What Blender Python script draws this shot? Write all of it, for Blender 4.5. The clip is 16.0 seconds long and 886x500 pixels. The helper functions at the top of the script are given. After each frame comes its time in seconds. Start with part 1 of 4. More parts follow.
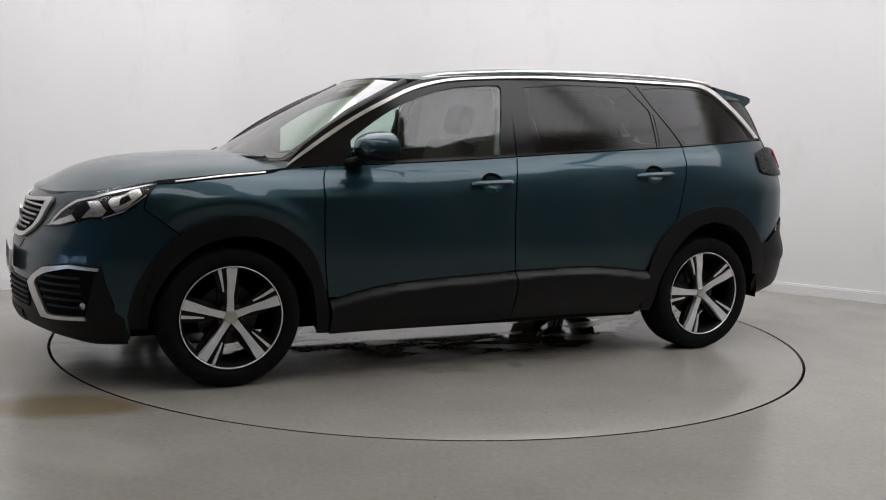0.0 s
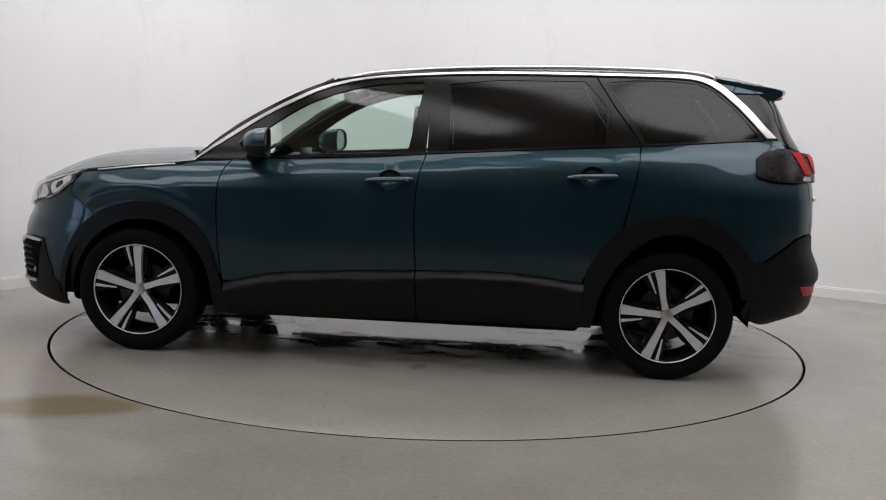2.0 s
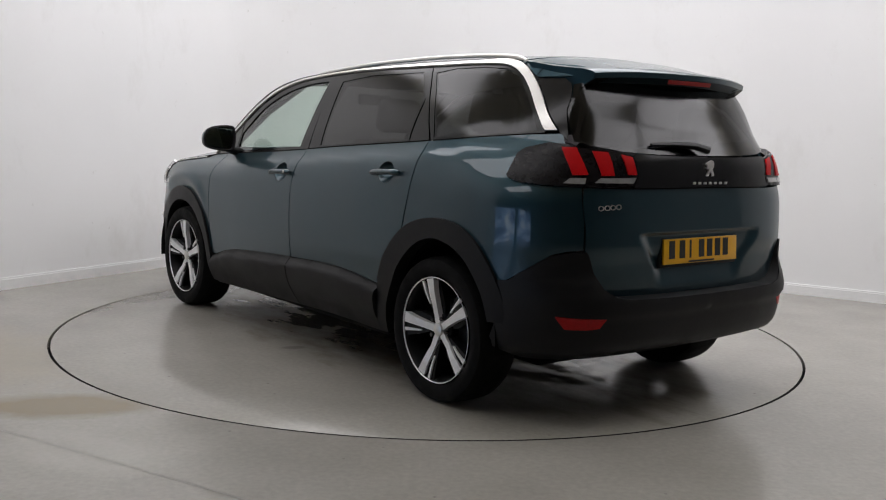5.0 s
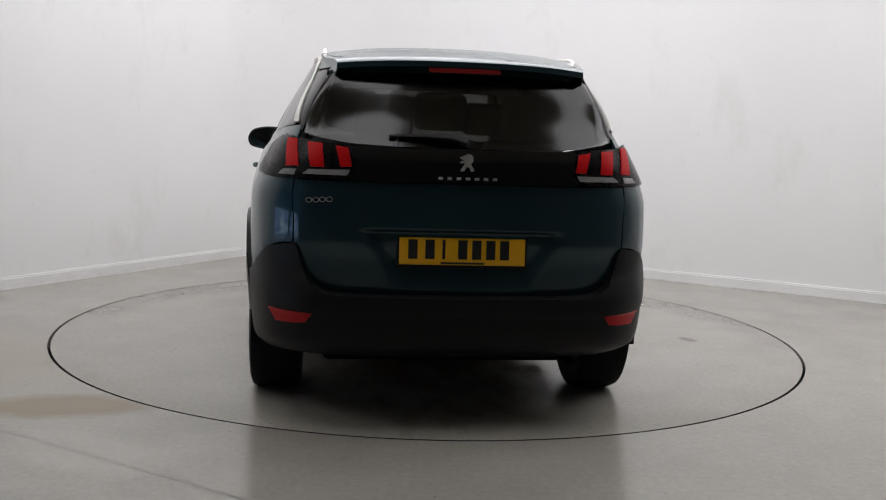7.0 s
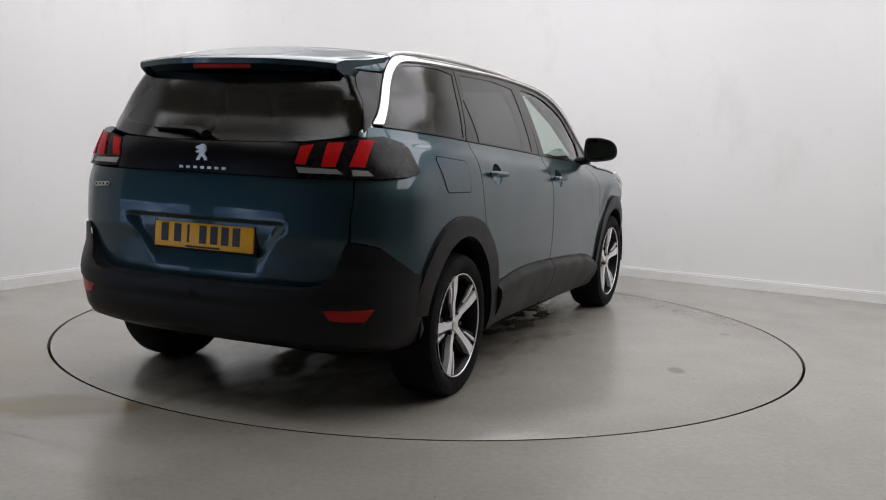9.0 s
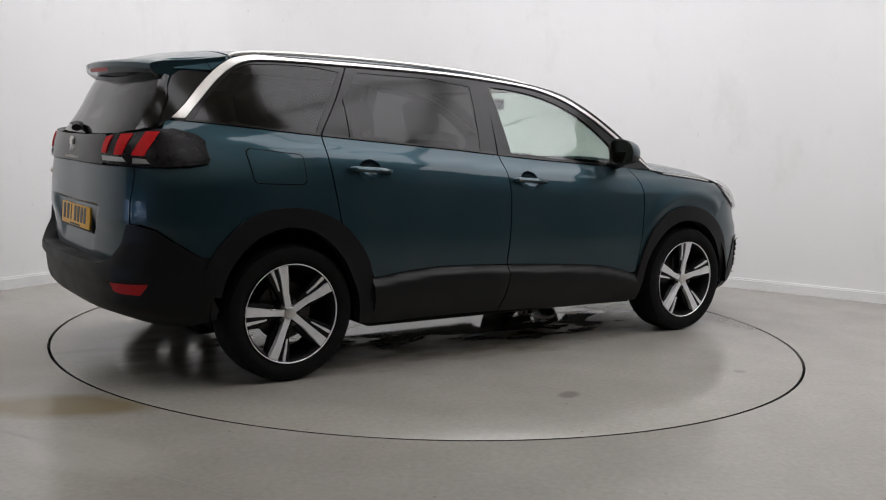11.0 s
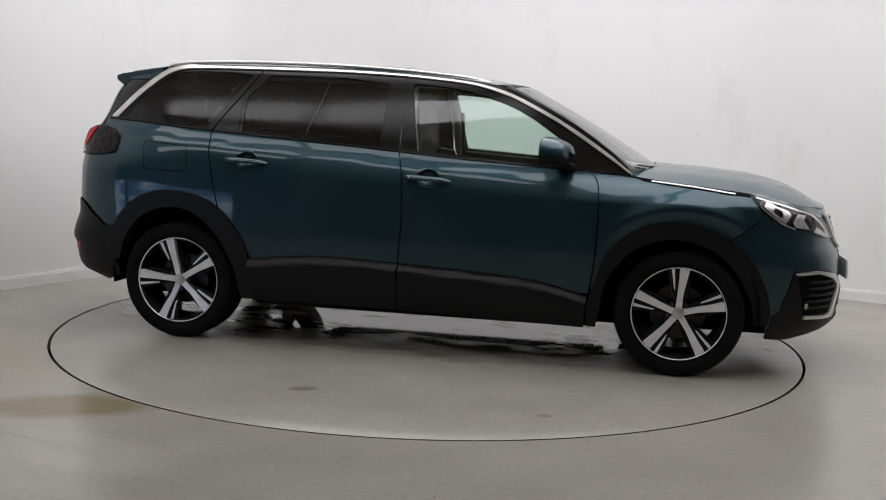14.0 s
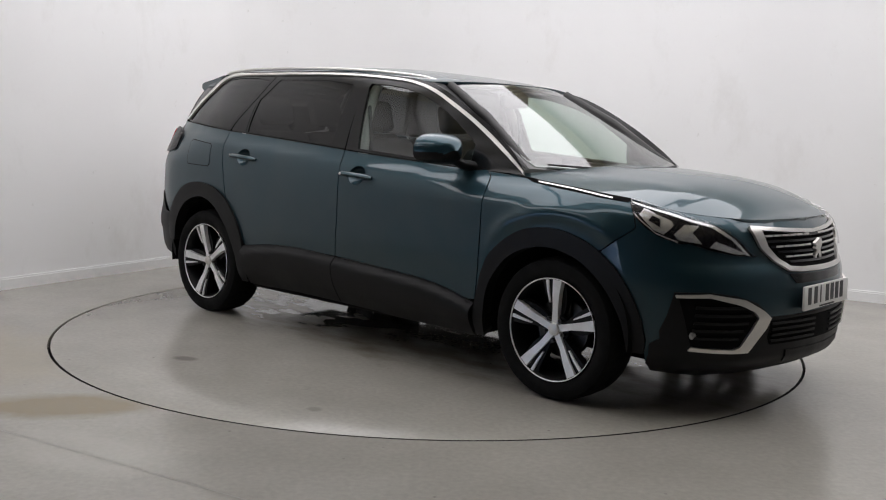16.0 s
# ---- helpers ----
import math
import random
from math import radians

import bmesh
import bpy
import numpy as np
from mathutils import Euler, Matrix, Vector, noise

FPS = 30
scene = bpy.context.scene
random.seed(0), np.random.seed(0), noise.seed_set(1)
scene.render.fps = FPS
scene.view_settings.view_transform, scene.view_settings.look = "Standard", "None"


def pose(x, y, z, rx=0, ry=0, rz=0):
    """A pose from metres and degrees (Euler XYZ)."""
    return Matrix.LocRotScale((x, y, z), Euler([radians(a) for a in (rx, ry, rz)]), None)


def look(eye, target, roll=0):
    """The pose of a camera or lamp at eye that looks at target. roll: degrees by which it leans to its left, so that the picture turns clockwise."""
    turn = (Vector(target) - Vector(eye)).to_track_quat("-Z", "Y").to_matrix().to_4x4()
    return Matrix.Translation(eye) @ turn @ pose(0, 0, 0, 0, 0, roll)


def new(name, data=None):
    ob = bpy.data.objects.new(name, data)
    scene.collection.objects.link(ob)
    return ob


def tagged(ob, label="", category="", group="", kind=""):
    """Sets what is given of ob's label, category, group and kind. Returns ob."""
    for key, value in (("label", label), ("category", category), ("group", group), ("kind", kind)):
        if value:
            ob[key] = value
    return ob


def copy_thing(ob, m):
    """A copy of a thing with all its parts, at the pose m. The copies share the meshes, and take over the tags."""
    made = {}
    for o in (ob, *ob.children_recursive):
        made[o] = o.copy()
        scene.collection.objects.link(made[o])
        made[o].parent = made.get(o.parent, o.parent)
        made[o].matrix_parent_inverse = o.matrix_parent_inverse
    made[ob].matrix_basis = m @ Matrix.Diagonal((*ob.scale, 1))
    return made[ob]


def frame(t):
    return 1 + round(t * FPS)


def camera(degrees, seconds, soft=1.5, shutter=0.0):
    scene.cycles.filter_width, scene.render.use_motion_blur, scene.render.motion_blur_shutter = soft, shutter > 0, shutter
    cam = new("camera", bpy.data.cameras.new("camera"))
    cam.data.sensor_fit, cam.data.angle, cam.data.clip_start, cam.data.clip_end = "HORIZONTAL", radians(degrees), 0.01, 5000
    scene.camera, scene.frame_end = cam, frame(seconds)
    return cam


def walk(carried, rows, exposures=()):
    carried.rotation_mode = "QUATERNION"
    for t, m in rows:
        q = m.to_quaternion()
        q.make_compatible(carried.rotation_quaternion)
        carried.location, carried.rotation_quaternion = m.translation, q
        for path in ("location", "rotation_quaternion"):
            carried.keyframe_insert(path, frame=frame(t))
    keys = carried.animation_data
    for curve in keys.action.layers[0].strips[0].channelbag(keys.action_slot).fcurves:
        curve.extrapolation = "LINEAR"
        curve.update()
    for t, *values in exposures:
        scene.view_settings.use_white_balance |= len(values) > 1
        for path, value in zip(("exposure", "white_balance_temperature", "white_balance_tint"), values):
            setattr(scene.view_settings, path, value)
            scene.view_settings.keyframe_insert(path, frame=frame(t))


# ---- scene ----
from mathutils import geometry

# ---- camera: on a tripod, it stands still ----
cam = camera(48.86, 16.0, soft=1.1)
PITCH, YAW = radians(7.005), radians(0.671)
EYE = Vector((0, -6.095, 1.255))
AHEAD = Vector((math.sin(YAW) * math.cos(PITCH), math.cos(YAW) * math.cos(PITCH), -math.sin(PITCH)))
STAND = look(EYE, EYE + AHEAD, 1.975)
walk(cam, [(0.0, STAND), (16.0, STAND)], exposures=[(0.0, 0.0), (16.0, 0.0)])

# ---- light: a dim closed studio lit by unseen ceiling panels, some added as fill ----
world = bpy.data.worlds.new("studio_world")
scene.world = world
world.use_nodes = True
world.node_tree.nodes["Background"].inputs[0].default_value = (0.6, 0.7, 0.8, 1)
world.node_tree.nodes["Background"].inputs[1].default_value = 0.05
PANEL_LIGHT = 2.82
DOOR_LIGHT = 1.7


# ---- materials ----
def make_mat(name):
    m = bpy.data.materials.new(name)
    m.use_nodes = True
    return m, m.node_tree.nodes, m.node_tree.links, m.node_tree.nodes["Principled BSDF"]


def noise_node(N, L, scale, detail=4, coords="Object", stretch=(1, 1, 1), rough=0.55):
    tc, mp, nz = N.new("ShaderNodeTexCoord"), N.new("ShaderNodeMapping"), N.new("ShaderNodeTexNoise")
    mp.inputs["Scale"].default_value = stretch
    L.new(tc.outputs[coords], mp.inputs[0])
    L.new(mp.outputs[0], nz.inputs["Vector"])
    nz.inputs["Scale"].default_value, nz.inputs["Detail"].default_value, nz.inputs["Roughness"].default_value = scale, detail, rough
    return nz


def ramp(N, L, src, stops):
    r = N.new("ShaderNodeValToRGB")
    while len(r.color_ramp.elements) < len(stops):
        r.color_ramp.elements.new(0.5)
    for e, (p, c) in zip(r.color_ramp.elements, stops):
        e.position, e.color = p, (*c, 1) if len(c) == 3 else c
    L.new(src, r.inputs[0])
    return r


def rgbmix(N, L, fac, a, b, how="MIX"):
    m = N.new("ShaderNodeMix")
    m.data_type, m.blend_type = "RGBA", how
    for sock, v in ((m.inputs[0], fac), (m.inputs[6], a), (m.inputs[7], b)):
        if isinstance(v, (int, float, tuple)):
            sock.default_value = v if not isinstance(v, tuple) else (*v, 1)
        else:
            L.new(v, sock)
    return m.outputs[2]


def bump(N, L, p, src, strength, dist):
    b = N.new("ShaderNodeBump")
    b.inputs["Strength"].default_value, b.inputs["Distance"].default_value = strength, dist
    L.new(src, b.inputs["Height"])
    L.new(b.outputs[0], p.inputs["Normal"])


def simple(name, colour, rough=0.5, metal=0.0, spread=0.15, scale=8.0, relief=0.0, coat=0.0, spec=0.5):
    """A plain surface with uneven colour and gloss at two scales."""
    m, N, L, p = make_mat(name)
    a, b = noise_node(N, L, scale), noise_node(N, L, scale * 9, 2)
    mx = rgbmix(N, L, 0.4, a.outputs[0], b.outputs[0])
    lo, hi = tuple(c * (1 - spread) for c in colour), tuple(min(1, c * (1 + spread)) for c in colour)
    r = ramp(N, L, mx, [(0.3, lo), (0.7, hi)])
    L.new(r.outputs[0], p.inputs["Base Color"])
    rr = ramp(N, L, a.outputs[0], [(0.3, (rough * 0.85,) * 3), (0.7, (min(1, rough * 1.15),) * 3)])
    L.new(rr.outputs[0], p.inputs["Roughness"])
    p.inputs["Metallic"].default_value = metal
    p.inputs["Coat Weight"].default_value = coat
    p.inputs["Specular IOR Level"].default_value = spec
    p.inputs["Coat Roughness"].default_value = 0.04
    if relief:
        bump(N, L, p, b.outputs[0], relief, 0.002)
    return m


def paint_mat():
    """Dark teal metallic car paint under clear coat, with fine flakes."""
    m, N, L, p = make_mat("teal_paint")
    flake = noise_node(N, L, 900, 1)
    dirt = noise_node(N, L, 2.2, 5)
    c1 = rgbmix(N, L, flake.outputs[0], (0.0060, 0.0250, 0.0355), (0.0150, 0.055, 0.073))
    c2 = rgbmix(N, L, ramp(N, L, dirt.outputs[0], [(0.45, (0, 0, 0)), (0.75, (0.18,) * 3)]).outputs[0], c1, (0.06, 0.075, 0.075))
    L.new(c2, p.inputs["Base Color"])
    p.inputs["Metallic"].default_value = 0.75
    rr = ramp(N, L, dirt.outputs[0], [(0.3, (0.39,) * 3), (0.7, (0.46,) * 3)])
    L.new(rr.outputs[0], p.inputs["Roughness"])
    p.inputs["Coat Weight"].default_value = 0.75
    p.inputs["Coat Roughness"].default_value = 0.03
    return m


def glass_mat(name, tint, gloss=0.03, back=0.07):
    """Thin glass: clear or tinted, with a true reflection that grows at grazing angles."""
    m, N, L, p = make_mat(name)
    N.remove(p)
    tr, gl, mx, fr = N.new("ShaderNodeBsdfTransparent"), N.new("ShaderNodeBsdfGlossy"), N.new("ShaderNodeMixShader"), N.new("ShaderNodeLayerWeight")
    tr.inputs[0].default_value = (*tint, 1)
    gl.inputs["Roughness"].default_value = gloss
    fr.inputs["Blend"].default_value = 0.5
    pw, sc = N.new("ShaderNodeMath"), N.new("ShaderNodeMath")
    pw.operation, sc.operation = "POWER", "MULTIPLY_ADD"
    pw.inputs[1].default_value, sc.inputs[1].default_value, sc.inputs[2].default_value = 4.0, 0.9, back
    L.new(fr.outputs["Facing"], pw.inputs[0])
    L.new(pw.outputs[0], sc.inputs[0])
    L.new(sc.outputs[0], mx.inputs[0])
    L.new(tr.outputs[0], mx.inputs[1])
    L.new(gl.outputs[0], mx.inputs[2])
    L.new(mx.outputs[0], N["Material Output"].inputs[0])
    return m


def glow_mat(name, colour, strength):
    m, N, L, p = make_mat(name)
    p.inputs["Base Color"].default_value = (0.8, 0.8, 0.8, 1)
    p.inputs["Emission Color"].default_value = (*colour, 1)
    p.inputs["Emission Strength"].default_value = strength
    return m


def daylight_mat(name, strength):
    """Daylight backdrop for the car's reflections: uneven level bands of pale and darker blue."""
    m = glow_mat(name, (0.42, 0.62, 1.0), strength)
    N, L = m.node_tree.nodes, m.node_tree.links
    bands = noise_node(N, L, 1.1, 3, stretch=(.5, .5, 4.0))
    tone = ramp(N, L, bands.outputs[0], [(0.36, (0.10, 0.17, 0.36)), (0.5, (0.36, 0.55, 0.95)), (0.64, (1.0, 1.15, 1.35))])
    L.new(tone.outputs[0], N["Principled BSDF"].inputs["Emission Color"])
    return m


def floor_mat(name, wet=False):
    """Sealed grey concrete: cloudy, speckled, glossy; the turntable has a wet patch where the car drips."""
    m, N, L, p = make_mat(name)
    cloud, mid, fine = noise_node(N, L, 0.45, 2), noise_node(N, L, 3.0, 2), noise_node(N, L, 38, 3)
    base = ramp(N, L, cloud.outputs[0], [(0.3, (0.262, 0.248, 0.219)), (0.7, (0.314, 0.299, 0.266))]).outputs[0]
    base = rgbmix(N, L, 0.14, base, ramp(N, L, mid.outputs[0], [(0.3, (0.22, 0.207, 0.18)), (0.7, (0.37, 0.355, 0.32))]).outputs[0])
    spots = ramp(N, L, fine.outputs[0], [(0.25, (0.80,) * 3), (0.75, (1.12,) * 3)]).outputs[0]
    base = rgbmix(N, L, 0.5, base, spots, "MULTIPLY")
    rough = ramp(N, L, mid.outputs[0], [(0.3, (0.20,) * 3), (0.7, (0.25,) * 3)]).outputs[0]
    # soft-edged marks: (place, turn, size, strength, colour)
    marks = [((-.27, -1.61, 0), 20, (.10, .06, 1), 0.7, (0.13, 0.12, 0.105)), ((-.05, 1.01, 0), 70, (.09, .05, 1), 0.6, (0.14, 0.13, 0.115)), ((.9, -1.7, 0), 0, (.05, .04, 1), 0.5, (0.14, 0.13, 0.115))]
    if not wet:
        # a brownish patch beside the turntable, a wider warm one and a paler one
        marks = [((-1.60, -1.93, 0), 8, (.52, .24, 1), 1.0, (0.20, 0.165, 0.10)), ((-2.6, -1.0, 0), -40, (1.3, .7, 1), 0.55, (0.30, 0.265, 0.19)), ((-1.3, -2.5, 0), -30, (.5, .25, 1), 0.35, (0.40, 0.385, 0.35))]
    for place, turn, size, force, tone in marks:
        tc2, mp2, gr = N.new("ShaderNodeTexCoord"), N.new("ShaderNodeMapping"), N.new("ShaderNodeTexGradient")
        mp2.vector_type = "TEXTURE"
        mp2.inputs["Location"].default_value, mp2.inputs["Rotation"].default_value, mp2.inputs["Scale"].default_value = place, (0, 0, radians(turn)), size
        gr.gradient_type = "SPHERICAL"
        L.new(tc2.outputs["Object"], mp2.inputs[0])
        L.new(mp2.outputs[0], gr.inputs[0])
        ragged = rgbmix(N, L, 0.3, gr.outputs["Color"], noise_node(N, L, 7.0, 3).outputs[0])
        mark_mask = ramp(N, L, ragged, [(0.2, (0, 0, 0)), (0.5, (force,) * 3)]).outputs[0]
        base = rgbmix(N, L, mark_mask, base, tone)
    # scattered pits
    vor, tc3 = N.new("ShaderNodeTexVoronoi"), N.new("ShaderNodeTexCoord")
    vor.inputs["Scale"].default_value = 5.0
    L.new(tc3.outputs["Object"], vor.inputs["Vector"])
    pits = ramp(N, L, vor.outputs["Distance"], [(0.02, (0.55,) * 3), (0.045, (1,) * 3)]).outputs[0]
    base = rgbmix(N, L, 0.8, base, pits, "MULTIPLY")
    if wet:
        # the drips lie in the middle of the disc, longer than wide
        tc, sep = N.new("ShaderNodeTexCoord"), N.new("ShaderNodeSeparateXYZ")
        L.new(tc.outputs["Object"], sep.inputs[0])

        def mth(op, a, b=None):
            n = N.new("ShaderNodeMath")
            n.operation = op
            for i, v in enumerate((a, b)):
                if v is None:
                    continue
                if isinstance(v, (int, float)):
                    n.inputs[i].default_value = v
                else:
                    L.new(v, n.inputs[i])
            return n.outputs[0]
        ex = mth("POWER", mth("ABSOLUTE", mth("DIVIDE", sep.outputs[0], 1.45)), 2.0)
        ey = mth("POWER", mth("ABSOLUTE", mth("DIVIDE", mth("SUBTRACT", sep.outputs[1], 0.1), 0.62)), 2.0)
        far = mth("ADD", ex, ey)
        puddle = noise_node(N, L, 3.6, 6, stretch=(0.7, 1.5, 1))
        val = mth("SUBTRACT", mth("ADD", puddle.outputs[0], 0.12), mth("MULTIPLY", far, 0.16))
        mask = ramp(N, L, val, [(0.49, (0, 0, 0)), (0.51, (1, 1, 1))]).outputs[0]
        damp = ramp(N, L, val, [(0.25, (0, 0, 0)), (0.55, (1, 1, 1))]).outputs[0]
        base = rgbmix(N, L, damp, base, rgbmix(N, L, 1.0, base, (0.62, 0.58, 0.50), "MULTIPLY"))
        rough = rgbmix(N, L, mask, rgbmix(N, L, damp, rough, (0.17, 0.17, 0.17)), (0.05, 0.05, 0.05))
    L.new(base, p.inputs["Base Color"])
    L.new(rough, p.inputs["Roughness"])
    p.inputs["Specular IOR Level"].default_value = 0.5
    return m


def wall_mat():
    m, N, L, p = make_mat("white_wall_paint")
    big, fine = noise_node(N, L, 0.5, 4), noise_node(N, L, 60, 4)
    r = ramp(N, L, big.outputs[0], [(0.3, (0.77, 0.77, 0.765)), (0.7, (0.82, 0.82, 0.815))])
    smudge = noise_node(N, L, 1.7, 6, stretch=(1, 1, .6), rough=.7)
    grime = ramp(N, L, smudge.outputs[0], [(0.56, (1, 1, 1)), (0.72, (0.93, 0.925, 0.915))]).outputs[0]
    spots = noise_node(N, L, 9.0, 3, rough=.7)
    scuff = ramp(N, L, spots.outputs[0], [(0.70, (1, 1, 1)), (0.76, (0.86, 0.855, 0.84))]).outputs[0]
    L.new(rgbmix(N, L, 1.0, rgbmix(N, L, 1.0, r.outputs[0], grime, "MULTIPLY"), scuff, "MULTIPLY"), p.inputs["Base Color"])
    p.inputs["Roughness"].default_value = 0.6
    bump(N, L, p, fine.outputs[0], 0.08, 0.002)
    return m


PAINT = paint_mat()
CLAD = simple("black_cladding", (0.0065, 0.0065, 0.007), 0.46, 0, 0.25, 5, 0.15, 0, 0.22)
GLOSSBLACK = simple("gloss_black", (0.006, 0.006, 0.0065), 0.2, 0, 0.2, 5, 0, 0, 0.35)
DARK = simple("dark_gap", (0.004, 0.004, 0.004), 0.9, spec=0.1)
LAMP_DARK = simple("smoked_lamp", (0.006, 0.005, 0.006), 0.28, 0, 0.3, 30, 0, 0, 0.18)
WEB = simple("black_alloy", (0.005, 0.005, 0.0055), 0.45, 0, 0.3, 20, 0, 0, 0.2)
CHROME = simple("satin_chrome", (0.70, 0.685, 0.655), 0.34, 0.85, 0.06, 6)
SILVER = simple("machined_alloy", (0.83, 0.83, 0.84), 0.35, 0.3, 0.1, 30)
RUBBER = simple("tyre_rubber", (0.0045, 0.0045, 0.0045), 0.75, 0, 0.3, 20, 0.2, 0, 0.15)
IRON = simple("brake_iron", (0.06, 0.056, 0.054), 0.45, 0.8, 0.3, 25)
WELL = simple("wheel_well_liner", (0.005, 0.005, 0.005), 0.9, 0, 0.3, 10, spec=0.1)
CLEAR = glass_mat("clear_glass", (0.78, 0.90, 0.85), 0.03, 0.085)
SCREEN = glass_mat("windscreen_glass", (0.74, 0.82, 0.76), 0.05, 0.12)
PRIVACY = glass_mat("privacy_glass", (0.06, 0.056, 0.060), 0.14, 0.042)
LENS = glass_mat("lens_plastic", (0.95, 0.95, 0.95), 0.03, 0.035)
REDLENS = simple("red_lens", (0.50, 0.004, 0.006), 0.4, 0, 0.15, 40, 0, 0, 0.15)
REFLEX = simple("red_reflector", (0.40, 0.004, 0.006), 0.35, 0, 0.25, 60, 0, 0, 0.3)
WHITELENS = simple("white_lens", (0.36, 0.36, 0.36), 0.15, 0.3, 0.2, 60, 0, 1.0)
YELLOW = simple("yellow_plate", (0.80, 0.42, 0.01), 0.35, 0, 0.05, 12)
WHITE = simple("white_plate", (0.72, 0.72, 0.70), 0.35, 0, 0.05, 12)
INK = simple("black_ink", (0.012, 0.012, 0.014), 0.4)
CLOTH = simple("grey_seat_cloth", (0.055, 0.053, 0.052), 0.9, 0, 0.25, 40, 0.3)
TRIM = simple("dark_interior_plastic", (0.035, 0.034, 0.034), 0.6, 0, 0.2, 20, 0.1)
LINER = simple("light_headliner", (0.38, 0.37, 0.35), 0.9, 0, 0.08, 30, 0.1)
LAMP_SILVER = simple("lamp_reflector", (0.74, 0.74, 0.74), 0.16, 0.75, 0.25, 40, 0.25)
MIRROR = simple("mirror_glass", (0.34, 0.38, 0.37), 0.02, 1.0, 0.01, 5)
FLOOR = floor_mat("sealed_concrete")
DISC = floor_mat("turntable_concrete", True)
WALL = wall_mat()
SKIRT = simple("white_skirting", (0.78, 0.78, 0.77), 0.4, 0, 0.05, 3)
HALL = simple("grey_hall_wall", (0.11, 0.11, 0.115), 0.7, 0, 0.1, 1)
CEIL = simple("ceiling_paint", (0.80, 0.74, 0.55), 0.8, 0, 0.05, 1)
DIFFUSER = glow_mat("lit_diffuser", (1.0, 0.975, 1.01), PANEL_LIGHT)
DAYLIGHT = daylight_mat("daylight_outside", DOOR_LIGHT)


# ---- building blocks ----
def mesh_ob(name, verts, faces, mat, normals=None, smooth=True):
    me = bpy.data.meshes.new(name)
    me.from_pydata([tuple(v) for v in verts], [], faces)
    me.validate()
    if smooth:
        me.polygons.foreach_set("use_smooth", [True] * len(me.polygons))
    if normals is not None:
        me.normals_split_custom_set_from_vertices([tuple(n) for n in normals])
    me.materials.append(mat)
    return new(name, me)


def put(ob, parent=None, label=""):
    if parent:
        ob.parent = parent
    return tagged(ob, label)


def part(name, bm, material, parent=None, label="", smooth=None):
    """One bmesh as one mesh object under a thing or a part."""
    bmesh.ops.recalc_face_normals(bm, faces=bm.faces)
    me = bpy.data.meshes.new(name)
    bm.to_mesh(me)
    bm.free()
    me.materials.append(material)
    if smooth:
        me.polygons.foreach_set("use_smooth", [True] * len(me.polygons))
        me.set_sharp_from_angle(angle=radians(smooth))
    return put(new(name, me), parent, label)


def box_bm(bm, x0, x1, y0, y1, z0, z1, bevel=0.0, m=None):
    r = bmesh.ops.create_cube(bm, size=1, matrix=Matrix.Translation(((x0 + x1) / 2, (y0 + y1) / 2, (z0 + z1) / 2)) @ Matrix.Diagonal((x1 - x0, y1 - y0, z1 - z0, 1)))
    vs = r["verts"]
    if bevel:
        ed = list({e for v in vs for e in v.link_edges})
        r2 = bmesh.ops.bevel(bm, geom=ed, offset=bevel, segments=3, affect="EDGES", profile=0.5)
        vs = list({v for f in r2["faces"] for v in f.verts} | {v for v in vs if v.is_valid})
    if m:
        bmesh.ops.transform(bm, matrix=m, verts=[v for v in vs if v.is_valid])
    return bm


def box(name, dims, mat, parent=None, label="", bevel=0.0, m=None):
    return part(name, box_bm(bmesh.new(), *dims, bevel, m), mat, parent, label, 40 if bevel else None)


def lathe(bm, prof, n=48):
    """Turn a profile of (radius, height) about the y axis."""
    rings = []
    for r, h in prof:
        rings.append([bm.verts.new((r * math.cos(2 * math.pi * k / n), h, r * math.sin(2 * math.pi * k / n))) for k in range(n)])
    for a, b in zip(rings, rings[1:]):
        for k in range(n):
            bm.faces.new((a[k], a[(k + 1) % n], b[(k + 1) % n], b[k]))
    return bm


def tube(name, pts, radius, mat, parent=None, label="", flat=1.0, n=8):
    """A round bar along a line of points; flat squashes it in height."""
    bm, rings = bmesh.new(), []
    pts = [Vector(p) for p in pts]
    for i, p in enumerate(pts):
        d = (pts[min(i + 1, len(pts) - 1)] - pts[max(i - 1, 0)]).normalized()
        side = d.cross(Vector((0, 0, 1)))
        side = side.normalized() if side.length > 1e-4 else Vector((1, 0, 0))
        up = side.cross(d)
        r = radius[i] if isinstance(radius, (list, tuple)) else radius
        rings.append([bm.verts.new(p + side * r * math.cos(2 * math.pi * k / n) + up * r * flat * math.sin(2 * math.pi * k / n)) for k in range(n)])
    for a, b in zip(rings, rings[1:]):
        for k in range(n):
            bm.faces.new((a[k], a[(k + 1) % n], b[(k + 1) % n], b[k]))
    bm.faces.new(rings[0][::-1])
    bm.faces.new(rings[-1])
    return part(name, bm, mat, parent, label, 50)


def inside(p, poly):
    c, j = False, len(poly) - 1
    for i in range(len(poly)):
        (x1, y1), (x2, y2) = poly[i], poly[j]
        if (y1 > p[1]) != (y2 > p[1]) and p[0] < (x2 - x1) * (p[1] - y1) / (y2 - y1) + x1:
            c = not c
        j = i
    return c


def resample(poly, gap):
    out = []
    for a, b in zip(poly, poly[1:] + poly[:1]):
        n = max(1, int(math.ceil(math.dist(a, b) / gap)))
        out += [(a[0] + (b[0] - a[0]) * k / n, a[1] + (b[1] - a[1]) * k / n) for k in range(n)]
    return out


